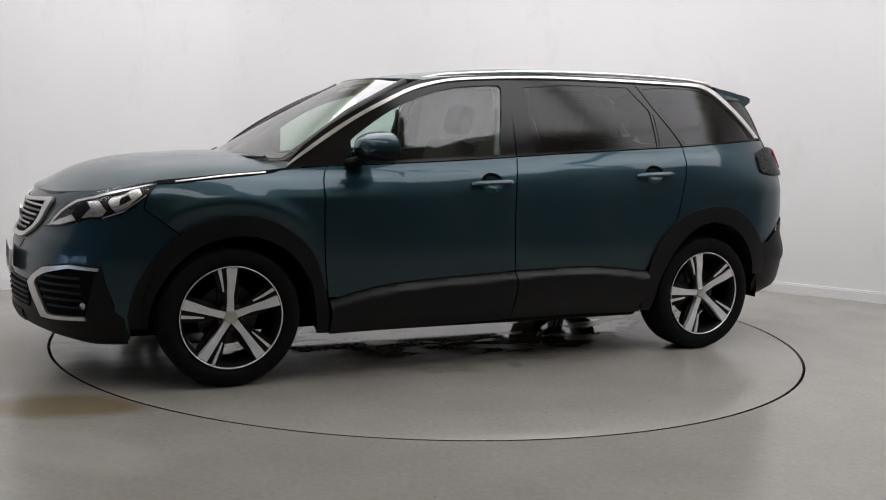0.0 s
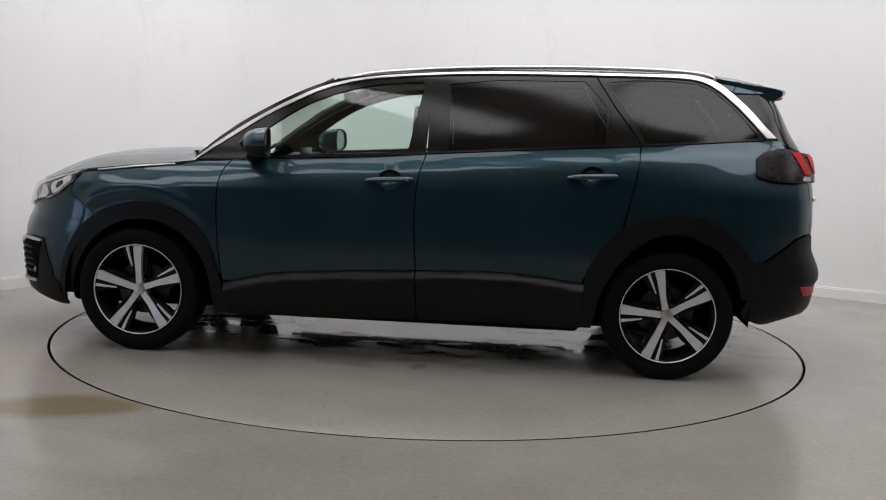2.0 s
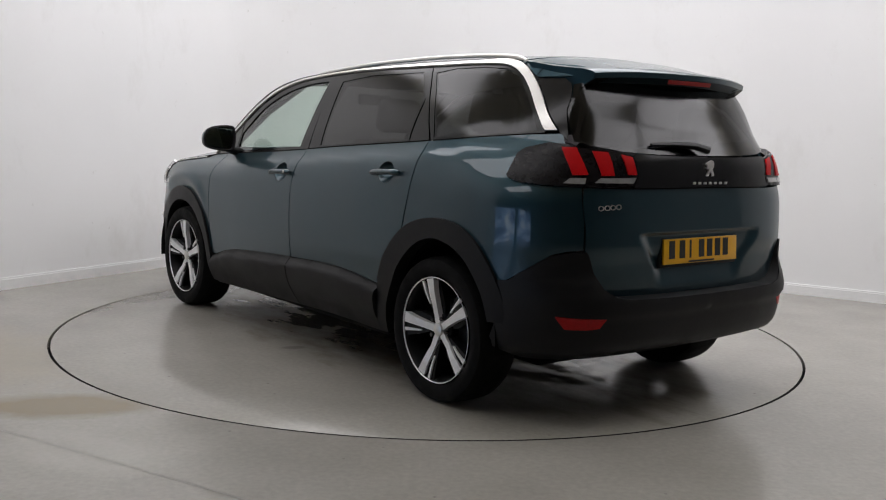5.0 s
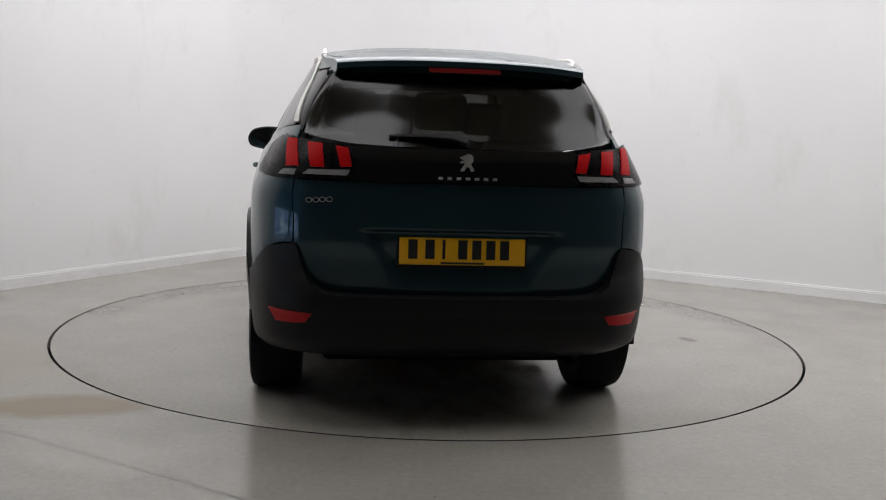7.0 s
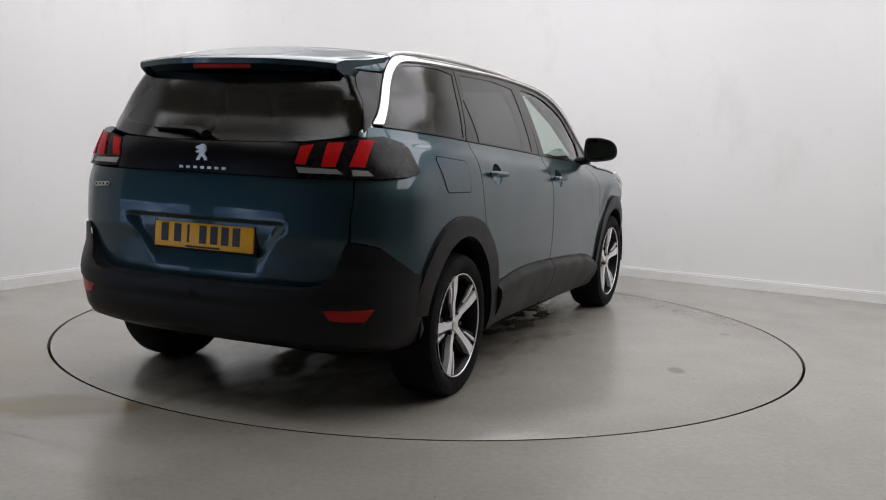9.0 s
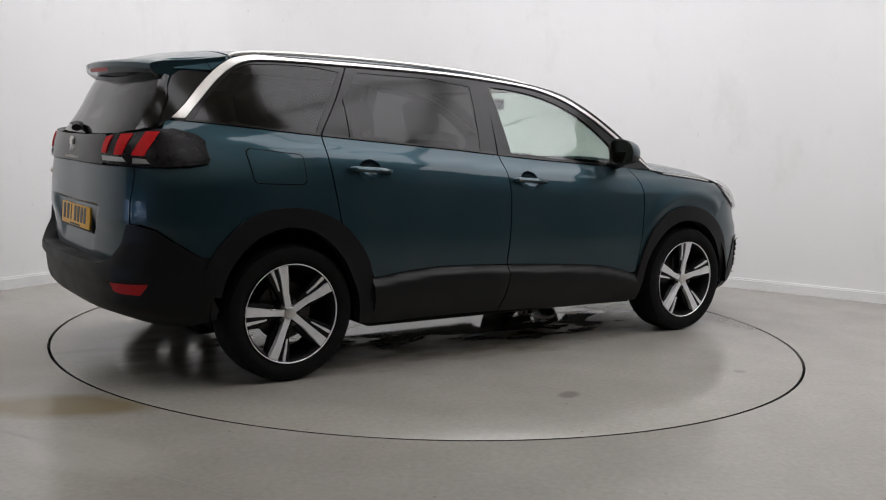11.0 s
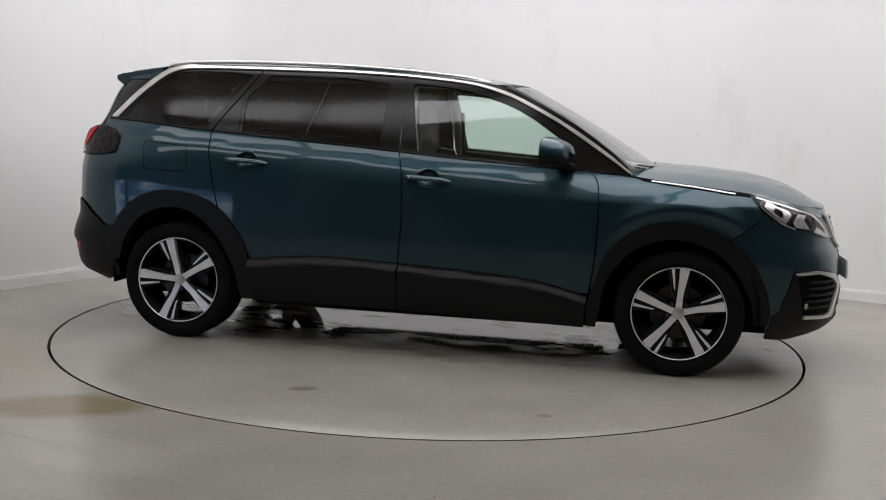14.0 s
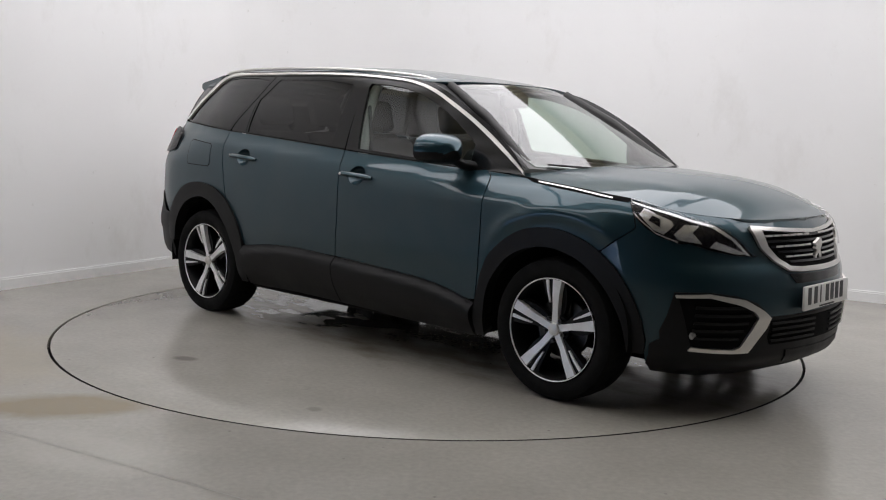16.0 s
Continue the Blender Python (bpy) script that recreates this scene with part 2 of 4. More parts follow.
def clean(poly):
    out = []
    for p in poly:
        if not out or math.dist(p, out[-1]) > 2e-3:
            out.append(p)
    return out if math.dist(out[0], out[-1]) > 2e-3 else out[:-1]


def panel(name, polys, surf, mat, parent=None, label="", off=0.0, thick=0.012, gap=0.03, sides=(1,), holes=(), relief=None, seam=None):
    """A pressed panel: areas of a curved surface, with rolled edges. polys: outlines in the surface's own two numbers;
    sides: 1 for the left half, -1 for its mirror image, both for one panel across the middle; seam(u) tells where the halves meet."""
    V, F, NN = [], [], []
    for poly in polys:
        outer = resample(clean(poly), gap)
        rings = [outer] + [resample(clean(h), gap) for h in holes]
        pts, edges = [], []
        for ring in rings:
            k = len(pts)
            pts += ring
            edges += [(k + i, k + (i + 1) % len(ring)) for i in range(len(ring))]
        (u0, u1), (v0, v1) = ((min(p[i] for p in outer), max(p[i] for p in outer)) for i in (0, 1))
        nb = np.array(pts)
        for i in range(1, int((u1 - u0) / gap) + 1):
            for j in range(1, int((v1 - v0) / gap) + 1):
                q = (u0 + i * gap, v0 + j * gap)
                if inside(q, outer) and not any(inside(q, h) for h in rings[1:]) and np.min(np.hypot(nb[:, 0] - q[0], nb[:, 1] - q[1])) > gap * 0.5:
                    pts.append(q)
        from_cdt = geometry.delaunay_2d_cdt([Vector(p) for p in pts], edges, [], 0, 1e-5)
        uv, tris = from_cdt[0], from_cdt[2]
        keep = []
        for t in tris:
            c = (sum(uv[i].x for i in t) / len(t), sum(uv[i].y for i in t) / len(t))
            if inside(c, outer) and not any(inside(c, h) for h in rings[1:]):
                keep.append(t)
        P, Nn = [], []
        for q in uv:
            p0 = surf(q.x, q.y)
            du, dv = surf(q.x + 2e-3, q.y) - surf(q.x - 2e-3, q.y), surf(q.x, q.y + 2e-3) - surf(q.x, q.y - 2e-3)
            n = du.cross(dv)
            n = n.normalized() if n.length > 1e-12 else Vector((0, 0, 1))
            P.append(p0)
            Nn.append(n)
        # the surfaces run so that du x dv points inwards or outwards: turn all normals away from the car's middle
        mid = Vector((sum(p.x for p in P) / len(P), sum(p.y for p in P) / len(P), sum(p.z for p in P) / len(P)))
        c = Vector((max(-1.2, min(1.2, mid.x)), 0, 0.75))
        if sum((p - c).dot(n) for p, n in zip(P, Nn)) < 0:
            Nn = [-n for n in Nn]
        count = {}
        for t in keep:
            for a, b in zip(t, t[1:] + t[:1]):
                count[(a, b)] = True
        border = [(a, b) for a, b in count if (b, a) not in count]
        for sg in sides:
            base = len(V)
            mir = lambda v: Vector((v.x, v.y * sg, v.z))
            for p, n in zip(P, Nn):
                o = off + (relief(p) if relief else 0.0)
                V.append(mir(p + n * o))
                NN.append(mir(n))
            vote = 0.0
            for t in keep:
                a, b, c3 = (V[base + i] for i in t[:3])
                vote += (b - a).cross(c3 - a).dot(NN[base + t[0]])
            flip = vote < 0
            for t in keep:
                f = [base + i for i in t]
                F.append(f[::-1] if flip else f)
            if thick:
                ids = {}
                for a, b in border:
                    if seam and seam(uv[a].x) and seam(uv[b].x):
                        continue
                    q = []
                    for i in (a, b):
                        if i not in ids:
                            p, n = V[base + i], NN[base + i]
                            ids[i] = len(V)
                            V.extend((p, p - n * thick))
                            NN.extend((n, n))
                        q.append(ids[i])
                    f = [q[0], q[0] + 1, q[1] + 1, q[1]] if not flip else [q[1], q[1] + 1, q[0] + 1, q[0]]
                    e = (V[f[1]] - V[f[0]]).cross(V[f[3]] - V[f[0]])
                    if e.length > 1e-12:
                        for i in f:
                            NN[i] = e.normalized()
                    F.append(f)
    return put(mesh_ob(name, V, F, mat, NN), parent, label)


def ribbon(name, A, B, mat, parent=None, label="", rows=1, side=1):
    """A strip between two lines of as many points."""
    bm, grid = bmesh.new(), []
    for a, b in zip(A, B):
        a, b = Vector(a), Vector(b)
        grid.append([bm.verts.new(((a.x + (b.x - a.x) * k / rows), (a.y + (b.y - a.y) * k / rows) * side, a.z + (b.z - a.z) * k / rows)) for k in range(rows + 1)])
    for p, q in zip(grid, grid[1:]):
        for k in range(rows):
            bm.faces.new((p[k], p[k + 1], q[k + 1], q[k]))
    return part(name, bm, mat, parent, label, 60)


# ---- the car body as one curved skin ----
def spline(pts):
    """A smooth function through (x, y) pairs that does not overshoot."""
    xs, ys = (np.array(v, float) for v in zip(*pts))
    h, s = np.diff(xs), np.diff(ys) / np.diff(xs)
    m = np.zeros(len(xs))
    for i in range(1, len(xs) - 1):
        if s[i - 1] * s[i] > 0:
            m[i] = (h[i - 1] + h[i]) / (h[i - 1] / s[i] + h[i] / s[i - 1])
    m[0], m[-1] = s[0], s[-1]

    def value(x):
        x = min(max(x, xs[0]), xs[-1])
        i = min(max(int(np.searchsorted(xs, x)) - 1, 0), len(h) - 1)
        t = (x - xs[i]) / h[i]
        return ((1 + 2 * t) * (1 - t) ** 2 * ys[i] + t * (1 - t) ** 2 * h[i] * m[i]
                + t * t * (3 - 2 * t) * ys[i + 1] + t * t * (t - 1) * h[i] * m[i + 1])
    return value


def step(a, b, x):
    t = min(max((x - a) / (b - a), 0.0), 1.0)
    return t * t * (3 - 2 * t)


# plan of the body at 0.8 m above the ground, left half, tail to nose (car space: x ahead, y left, z up)
PLAN = [(-2.207, 0), (-2.205, .25), (-2.192, .45), (-2.165, .60), (-2.122, .70), (-2.03, .80), (-1.885, .865), (-1.7, .892), (-1.4, .903),
        (-.5, .907), (.5, .907), (1.2, .9), (1.5, .89), (1.75, .858), (1.92, .80), (2.05, .71), (2.14, .59), (2.205, .43), (2.25, .25),
        (2.27, .1), (2.273, 0)]


def plan_curve():
    p = [Vector(q) for q in PLAN]
    p = [Vector((p[0].x, -p[1].y))] + p + [Vector((p[-1].x, -p[-2].y))]
    out = []
    for a, b, c, d in zip(p, p[1:], p[2:], p[3:]):
        for k in range(12):
            t = k / 12
            out.append(.5 * (2 * b + (c - a) * t + (2 * a - 5 * b + 4 * c - d) * t * t + (3 * b - a - 3 * c + d) * t ** 3))
    out.append(p[-2])
    run = [0.0]
    for a, b in zip(out, out[1:]):
        run.append(run[-1] + (b - a).length)
    return np.array(run), np.array([q.x for q in out]), np.array([q.y for q in out])


RUN, PX, PY = plan_curve()
GIRTH = float(RUN[-1])
BELT = spline([(-2.3, 1.275), (-1.99, 1.262), (-1.24, 1.205), (-.46, 1.152), (.13, 1.107), (.67, 1.074), (1.12, 1.05), (1.9, .99), (2.3, .93)])
WIDE = spline([(.15, .78), (.2, .82), (.25, .85), (.35, .885), (.45, .895), (.52, .90), (.65, .908), (.8, .907), (.92, .901), (1.0, .886),
               (1.05, .868), (1.09, .84), (1.13, .82), (1.2, .797), (1.3, .76), (1.4, .718), (1.5, .668), (1.56, .63), (1.62, .57)])
TAIL = spline([(.2, -.05), (.5, -.02), (.62, 0), (.716, .006), (.8, .022), (.943, .017), (1.05, .008), (1.1, .0), (1.214, -.062), (1.306, -.118),
               (1.4, -.162), (1.475, -.20), (1.56, -.25), (1.65, -.31)])
NOSE = spline([(.13, -.25), (.156, -.18), (.198, -.08), (.244, .02), (.292, .06), (.4, .066), (.5, .070), (.6, .064), (.665, .05), (.725, .02),
               (.8, 0), (.85, -.018), (.9, -.055), (.95, -.11), (1.05, -.25)])
BUMPER = spline([(.23, -.4), (.26, -.24), (.316, -.085), (.352, .008), (.40, .040), (.46, .050), (.505, .054), (.522, .072), (.56, .072), (.62, .054), (.70, .026), (.78, .026), (.9, .02)])

LAMP = spline([(.9, .018), (1.0, .014), (1.05, .012), (1.12, .008), (1.2, -.015), (1.25, -.035)])


def skin(s, z, rear=TAIL):
    """The body's surface at the run s round the plan and the height z."""
    x, y = float(np.interp(s, RUN, PX)), float(np.interp(s, RUN, PY))
    lift = (BELT(x) - 1.13) * step(.8, 1.1, z) * (1 - step(1.2, 1.5, z))
    k = WIDE(z - lift) / .907
    k *= 1 - .078 * step(-1.2, -2.0, x) * step(.94, 1.20, z) - .05 * step(.5, 1.15, x) * step(.9, 1.05, z)
    x -= .09 * step(1.12, 1.46, z) * step(-1.62, -2.02, x) * (1 - step(-2.02, -2.207, x))
    x += NOSE(z) * step(1.45, 2.15, x) - rear(z) * step(-1.35, -2.15, x)
    return Vector((x, y * k, z))


def run_at(x, z, rear=TAIL):
    """The run at which the skin has that x."""
    a, b = 0.0, GIRTH
    for _ in range(40):
        m = (a + b) / 2
        a, b = (m, b) if skin(m, z, rear).x < x else (a, m)
    return a


def run_tail(y, z, rear=TAIL):
    a, b = 0.0, 1.2
    for _ in range(40):
        m = (a + b) / 2
        a, b = (m, b) if skin(m, z, rear).y < y else (a, m)
    return a


def run_nose(y, z):
    a, b = GIRTH - 1.2, GIRTH
    for _ in range(40):
        m = (a + b) / 2
        a, b = (a, m) if skin(m, z).y < y else (m, b)
    return a


# ---- the studio: two white walls that meet in a rounded corner, a concrete floor with a turntable let into it ----
TURN = -30.0                     # the walls stand at this angle to the camera's axis
ROOM = pose(0, 0, 0, 0, 0, TURN)
U0, U1, V0, V1, TALL = -3.13, 7.2, -8.6, 3.175, 3.7
DISC_R = 2.245


def room_pt(u, v, z=0.0):
    return ROOM @ Vector((u, v, z))


def corner_line(inset=0.0, r=1.1, n=16):
    """The foot of the two white walls, from the open end of one to that of the other."""
    pts = [(U0 + inset, -4.5)]
    for k in range(n + 1):
        a = math.pi - math.pi / 2 * k / n
        pts.append((U0 + r + (r - inset) * math.cos(a), V1 - r + (r - inset) * math.sin(a)))
    return pts + [(U1, V1 - inset)]


def strip_wall(name, inner, outer, z0, z1, mat, label, category):
    bm, rows = bmesh.new(), []
    for (a, b) in zip(inner, outer):
        rows.append([bm.verts.new(room_pt(*p, z)) for p, z in ((a, z0), (a, z1), (b, z1), (b, z0))])
    for p, q in zip(rows, rows[1:]):
        for k in range(4):
            bm.faces.new((p[k], p[(k + 1) % 4], q[(k + 1) % 4], q[k]))
    bm.faces.new(rows[0])
    bm.faces.new(rows[-1][::-1])
    ob = part(name, bm, mat, None, label, 30)
    return tagged(ob, label, category, kind="structure")


WALL_END = -4.5
strip_wall("wall_north", [(U0, WALL_END)] + corner_line()[1:], [(U0 - .2, WALL_END)] + corner_line(-.2)[1:], -0.02, TALL, WALL, "white painted studio wall with a rounded corner", "wall")
strip_wall("baseboard", corner_line(0.022), corner_line(0.001), 0.0, 0.075, SKIRT, "white painted skirting board along the wall", "skirting")
strip_wall("trim", corner_line(0.014), corner_line(0.001), 0.0755, 0.088, SKIRT, "narrow white top moulding of the skirting", "moulding")

# the rest of the hall, behind the camera: unseen walls added to close it
bm = bmesh.new()
box_bm(bm, -1.5, U1 + .2, V0 - .2, V0, -.02, TALL, m=ROOM)
# unseen low opening to daylight, placed by its blue reflection in the car
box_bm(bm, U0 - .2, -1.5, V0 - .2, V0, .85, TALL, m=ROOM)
tagged(part("wall_south", bm, HALL), "plain grey hall wall behind the camera", "wall", kind="structure")
tagged(box("wall_west", (U0 - .2, U0, V0, WALL_END - .002, .85, TALL), HALL, m=ROOM), "unseen grey wall over a low opening to daylight", "wall", kind="structure")
tagged(box("wall_east", (U1, U1 + .2, V0, V1, -.02, TALL), HALL, m=ROOM), "plain grey hall wall", "wall", kind="structure")
tagged(box("ceiling", (U0 - .2, U1 + .2, V0 - .2, V1 + .2, TALL, TALL + .15), CEIL, m=ROOM), "pale cream studio ceiling", "ceiling", kind="structure")
tagged(box("backdrop", (U0 - 1.3, U0 - 1.25, V0 - .4, WALL_END + .8, 0, 1.6), DAYLIGHT, m=ROOM), "bright daylight backdrop beyond the unseen opening", "daylight", kind="structure")

tagged(box("backdrop", (U0 - 1.24, -.6, V0 - 1.0, V0 - .95, 0, 1.6), DAYLIGHT, m=ROOM), "bright daylight backdrop round the corner of the unseen opening", "daylight", kind="structure")

# the floor, with a round opening for the turntable
bm = bmesh.new()
n = 128
inner = [bm.verts.new(((DISC_R + .006) * math.cos(2 * math.pi * k / n), (DISC_R + .006) * math.sin(2 * math.pi * k / n), 0)) for k in range(n)]
low = [bm.verts.new((v.co.x, v.co.y, -.06)) for v in inner]
outer = []
for k in range(n):
    a = 2 * math.pi * k / n
    outer.append(bm.verts.new((14 * math.cos(a), 14 * math.sin(a), 0)))
for k in range(n):
    j = (k + 1) % n
    bm.faces.new((inner[k], inner[j], outer[j], outer[k]))
    bm.faces.new((low[k], low[j], inner[j], inner[k]))
floor_ob = tagged(part("floor", bm, FLOOR), "glossy grey sealed concrete floor with faint brownish and pale patches", "floor", kind="structure")
bm = bmesh.new()
bmesh.ops.create_circle(bm, cap_ends=True, segments=96, radius=DISC_R + .05, matrix=pose(0, 0, -.055))
tagged(part("ground", bm, DARK), "dark pit below the turntable", "pit", kind="structure")

# a saw joint in the concrete, a thin dark line
seam_a, seam_b = Vector((-3.6, -1.17, 0)), Vector((1.2, -4.0, 0))
d = (seam_b - seam_a).normalized()
s = Vector((-d.y, d.x, 0)) * .0022
bm = bmesh.new()
bm.faces.new([bm.verts.new(p + Vector((0, 0, .0008))) for p in (seam_a - s, seam_b - s, seam_b + s, seam_a + s)])
tagged(part("floor_joint", bm, simple("joint_filler", (0.19, 0.18, 0.165), 0.6)), "thin grey sawn joint in the concrete", "joint", kind="structure")

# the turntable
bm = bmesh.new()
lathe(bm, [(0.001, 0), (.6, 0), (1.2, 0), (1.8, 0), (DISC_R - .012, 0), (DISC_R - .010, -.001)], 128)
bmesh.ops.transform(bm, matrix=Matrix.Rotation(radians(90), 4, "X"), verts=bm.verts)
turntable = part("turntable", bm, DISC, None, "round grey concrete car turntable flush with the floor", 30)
tagged(turntable, category="turntable")
bm = bmesh.new()
lathe(bm, [(DISC_R - .010, -.001), (DISC_R - .009, -.003), (DISC_R - .009, -.05)], 128)
bmesh.ops.transform(bm, matrix=Matrix.Rotation(radians(90), 4, "X"), verts=bm.verts)
part("disc_edge", bm, DARK, turntable, "dark steel edge of the disc", 30)


def unseen_ceiling_light(u, v, lu, lv):
    ob = box("unseen_ceiling_light", (u - lu / 2 - .03, u + lu / 2 + .03, v - lv / 2 - .03, v + lv / 2 + .03, TALL - .09, TALL - .002), SKIRT, None,
             "unseen white framed panel on the ceiling, placed to light the studio", m=ROOM)
    tagged(ob, category="ceiling light", group="studio ceiling lights")
    box("diffuser", (u - lu / 2, u + lu / 2, v - lv / 2, v + lv / 2, TALL - .1, TALL - .0905), DIFFUSER, ob, "lit white diffuser", m=ROOM)


for u in (-1.6, .7, 3.0):
    for v in (-.6, 1.5):
        unseen_ceiling_light(u, v, 2.2, 1.95)
# extra panel, added to brighten the right-hand wall
unseen_ceiling_light(5.3, 1.5, 2.2, 1.95)
# fill panels nearer the camera, added to lighten the car's side
for u in (-1.8, .5):
    unseen_ceiling_light(u, -2.9, 2.2, .8)
# one more fill panel, added to lighten the front-left floor
unseen_ceiling_light(-1.8, -4.9, 2.2, .9)

# ---- the car (its own space: x ahead, y left, z up, origin on the ground midway between the axles) ----
car = new("car")
car.empty_display_size = 0.5
tagged(car, "dark teal metallic five-door family car with black lower cladding", "car")


def on(x, z, rear=TAIL):
    return (run_at(x, z, rear), z)


def side_poly(pts, rear=TAIL):
    """An outline seen from the side, (x, z), as runs and heights on the skin."""
    return [on(x, z, rear) for x, z in dense(pts, .06)]


def dense(pts, gap):
    out = []
    for a, b in zip(pts, pts[1:]):
        n = max(1, int(math.dist(a, b) / gap))
        out += [(a[0] + (b[0] - a[0]) * k / n, a[1] + (b[1] - a[1]) * k / n) for k in range(n)]
    return out + [pts[-1]]


def curve(pts, n=6):
    """A smooth line through plan or side points."""
    p = [Vector(q) for q in pts]
    p = [p[0] * 2 - p[1]] + p + [p[-1] * 2 - p[-2]]
    out = []
    for a, b, c, d in zip(p, p[1:], p[2:], p[3:]):
        for k in range(n):
            t = k / n
            out.append(tuple(.5 * (2 * b + (c - a) * t + (2 * a - 5 * b + 4 * c - d) * t * t + (3 * b - a - 3 * c + d) * t ** 3)))
    return out + [tuple(p[-2])]


def tail_poly(pts, rear=TAIL):
    return [(run_tail(y, z, rear), z) for y, z in pts]


def nose_poly(pts):
    return [(run_nose(y, z), z) for y, z in pts]


def lamp_skin(s, z):
    """The tail lights' surface: it keeps a firmer corner than the body below."""
    p, d = skin(s, z, LAMP), .003 * math.exp(-((s - .90) / .10) ** 2)
    return p + Vector((-.7 * d, .7 * d, 0))


def bumper_skin(s, z):
    return skin(s, z, BUMPER)


# shared lines, seen from the side
ARCH_F = curve([(1.886, .361), (1.859, .473), (1.797, .599), (1.717, .693), (1.593, .775), (1.443, .817), (1.295, .812), (1.177, .767), (1.059, .674), (1.001, .571), (.957, .421), (.938, .328)])
ARCH_FI = curve([(1.80, .33), (1.775, .44), (1.706, .563), (1.626, .645), (1.533, .700), (1.414, .728), (1.295, .719), (1.178, .669), (1.09, .583), (1.031, .479), (1.003, .33)])
ARCH_R = curve([(-.957, .328), (-.972, .43), (-1.0, .565), (-1.06, .668), (-1.152, .765), (-1.267, .828), (-1.415, .859), (-1.566, .849), (-1.691, .793), (-1.795, .689), (-1.86, .58), (-1.885, .45)])
ARCH_RI = curve([(-1.045, .33), (-1.062, .42), (-1.105, .515), (-1.162, .612), (-1.274, .716), (-1.391, .763), (-1.512, .758), (-1.638, .701), (-1.741, .582), (-1.785, .444), (-1.795, .33)])
GAP_A = curve([(.907, 1.063), (.94, 1.042), (.968, .983), (.976, .867), (.975, .719), (.966, .57), (.947, .418)], 4)
GAP_B = curve([(-.129, 1.124), (-.095, .976), (-.087, .755), (-.101, .514), (-.11, .25)], 4)
GAP_C = curve([(-1.243, 1.203), (-1.231, 1.085), (-1.201, .939), (-1.169, .79)], 4)
CLAD_F = curve([(.942, .40), (.768, .446), (.649, .468), (.47, .486), (.113, .507), (-.10, .517)], 4)
CLAD_R = curve([(-.106, .517), (-.483, .529), (-.723, .519), (-.904, .497), (-.985, .49)], 4)
CHROME_LO = [(1.138, 1.049), (1.034, 1.12), (.89, 1.215), (.746, 1.306), (.6, 1.383), (.453, 1.451), (.303, 1.496), (.151, 1.522), (-.154, 1.548), (-.46, 1.562), (-.768, 1.567), (-1.076, 1.569), (-1.387, 1.569), (-1.543, 1.558), (-1.636, 1.518), (-1.726, 1.447), (-1.812, 1.359), (-1.895, 1.268)]
CHROME_HI = [(1.105, 1.098), (1.03, 1.166), (.894, 1.265), (.749, 1.350), (.603, 1.427), (.455, 1.490), (.304, 1.526), (.152, 1.546), (-.153, 1.569), (-.46, 1.584), (-.768, 1.592), (-1.076, 1.595), (-1.387, 1.595), (-1.544, 1.586), (-1.668, 1.538), (-1.791, 1.434), (-1.882, 1.335), (-1.948, 1.270)]
CLO, CHI = curve(CHROME_LO, 4), curve(CHROME_HI, 4)
# the bright strip itself: full width on the rear pillar, narrow along the roof and the windscreen
def strip_width(x):
    return 1.0 - .50 * step(-1.6, -1.3, x) - .06 * step(0.0, .4, x)


CMID = [(a[0] + (b[0] - a[0]) * strip_width(a[0]), a[1] + (b[1] - a[1]) * strip_width(a[0])) for a, b in zip(CLO, CHI)]
def shrink(line, cx):
    """An arch line moved a little towards its wheel, to tuck a panel under the flare."""
    return [(cx + (x - cx) * .972, .35 + (z - .35) * .972) for x, z in line]


IN_F, IN_R = shrink(ARCH_F, 1.42), shrink(ARCH_R, -1.42)
G = .0035                        # half a shut line


def belt(x0, x1, dz=0.0, n=10):
    return [(x0 + (x1 - x0) * k / n, BELT(x0 + (x1 - x0) * k / n) + dz) for k in range(n + 1)]


def shift(line, dx, dz=0.0):
    return [(x + dx, z + dz) for x, z in line]


CLAD_TOP = spline(sorted([(x, z) for x, z in CLAD_F[::3]] + [(x, z) for x, z in CLAD_R[3::3]]))


def clad_skin(s, z):
    """The sill cladding: it steps out from the door below a sloping upper edge, and tucks in towards the ground."""
    p = skin(s, z)
    d = CLAD_TOP(p.x) - z
    return p + Vector((0, .038 * step(-.002, .050, d) - .055 * step(.06, .32, d), 0))


def wing_skin(s, z):
    """The front wing swells into a soft ridge that follows the wheel arch."""
    p = skin(s, z)
    r = math.hypot(p.x - 1.42, p.z - .35)
    d = .015 * math.exp(-((r - .545) / .042) ** 2) * step(.55, .7, z) * step(.98, 1.14, p.x) * step(1.80, 1.66, p.x)
    return p + Vector((0, d, 0))


# bonnet edge: (x, height) and (x, half width)
for_edge_z = spline([(.95, 1.062), (1.11, 1.048), (1.317, 1.023), (1.46, 1.01), (1.61, .993), (1.763, .975), (1.80, .968), (1.85, .957), (1.93, .937), (2.0, .925), (2.1, .912), (2.17, .905), (2.235, .902)])
EDGE_Y = [(x, skin(run_at(x, for_edge_z(x)), for_edge_z(x)).y) for x in (.95, 1.1, 1.25, 1.4, 1.55, 1.7, 1.78)]
for_edge_y = spline(EDGE_Y + [(1.85, .757), (1.93, .71), (2.0, .65), (2.1, .535), (2.17, .416), (2.21, .27), (2.235, .03)])
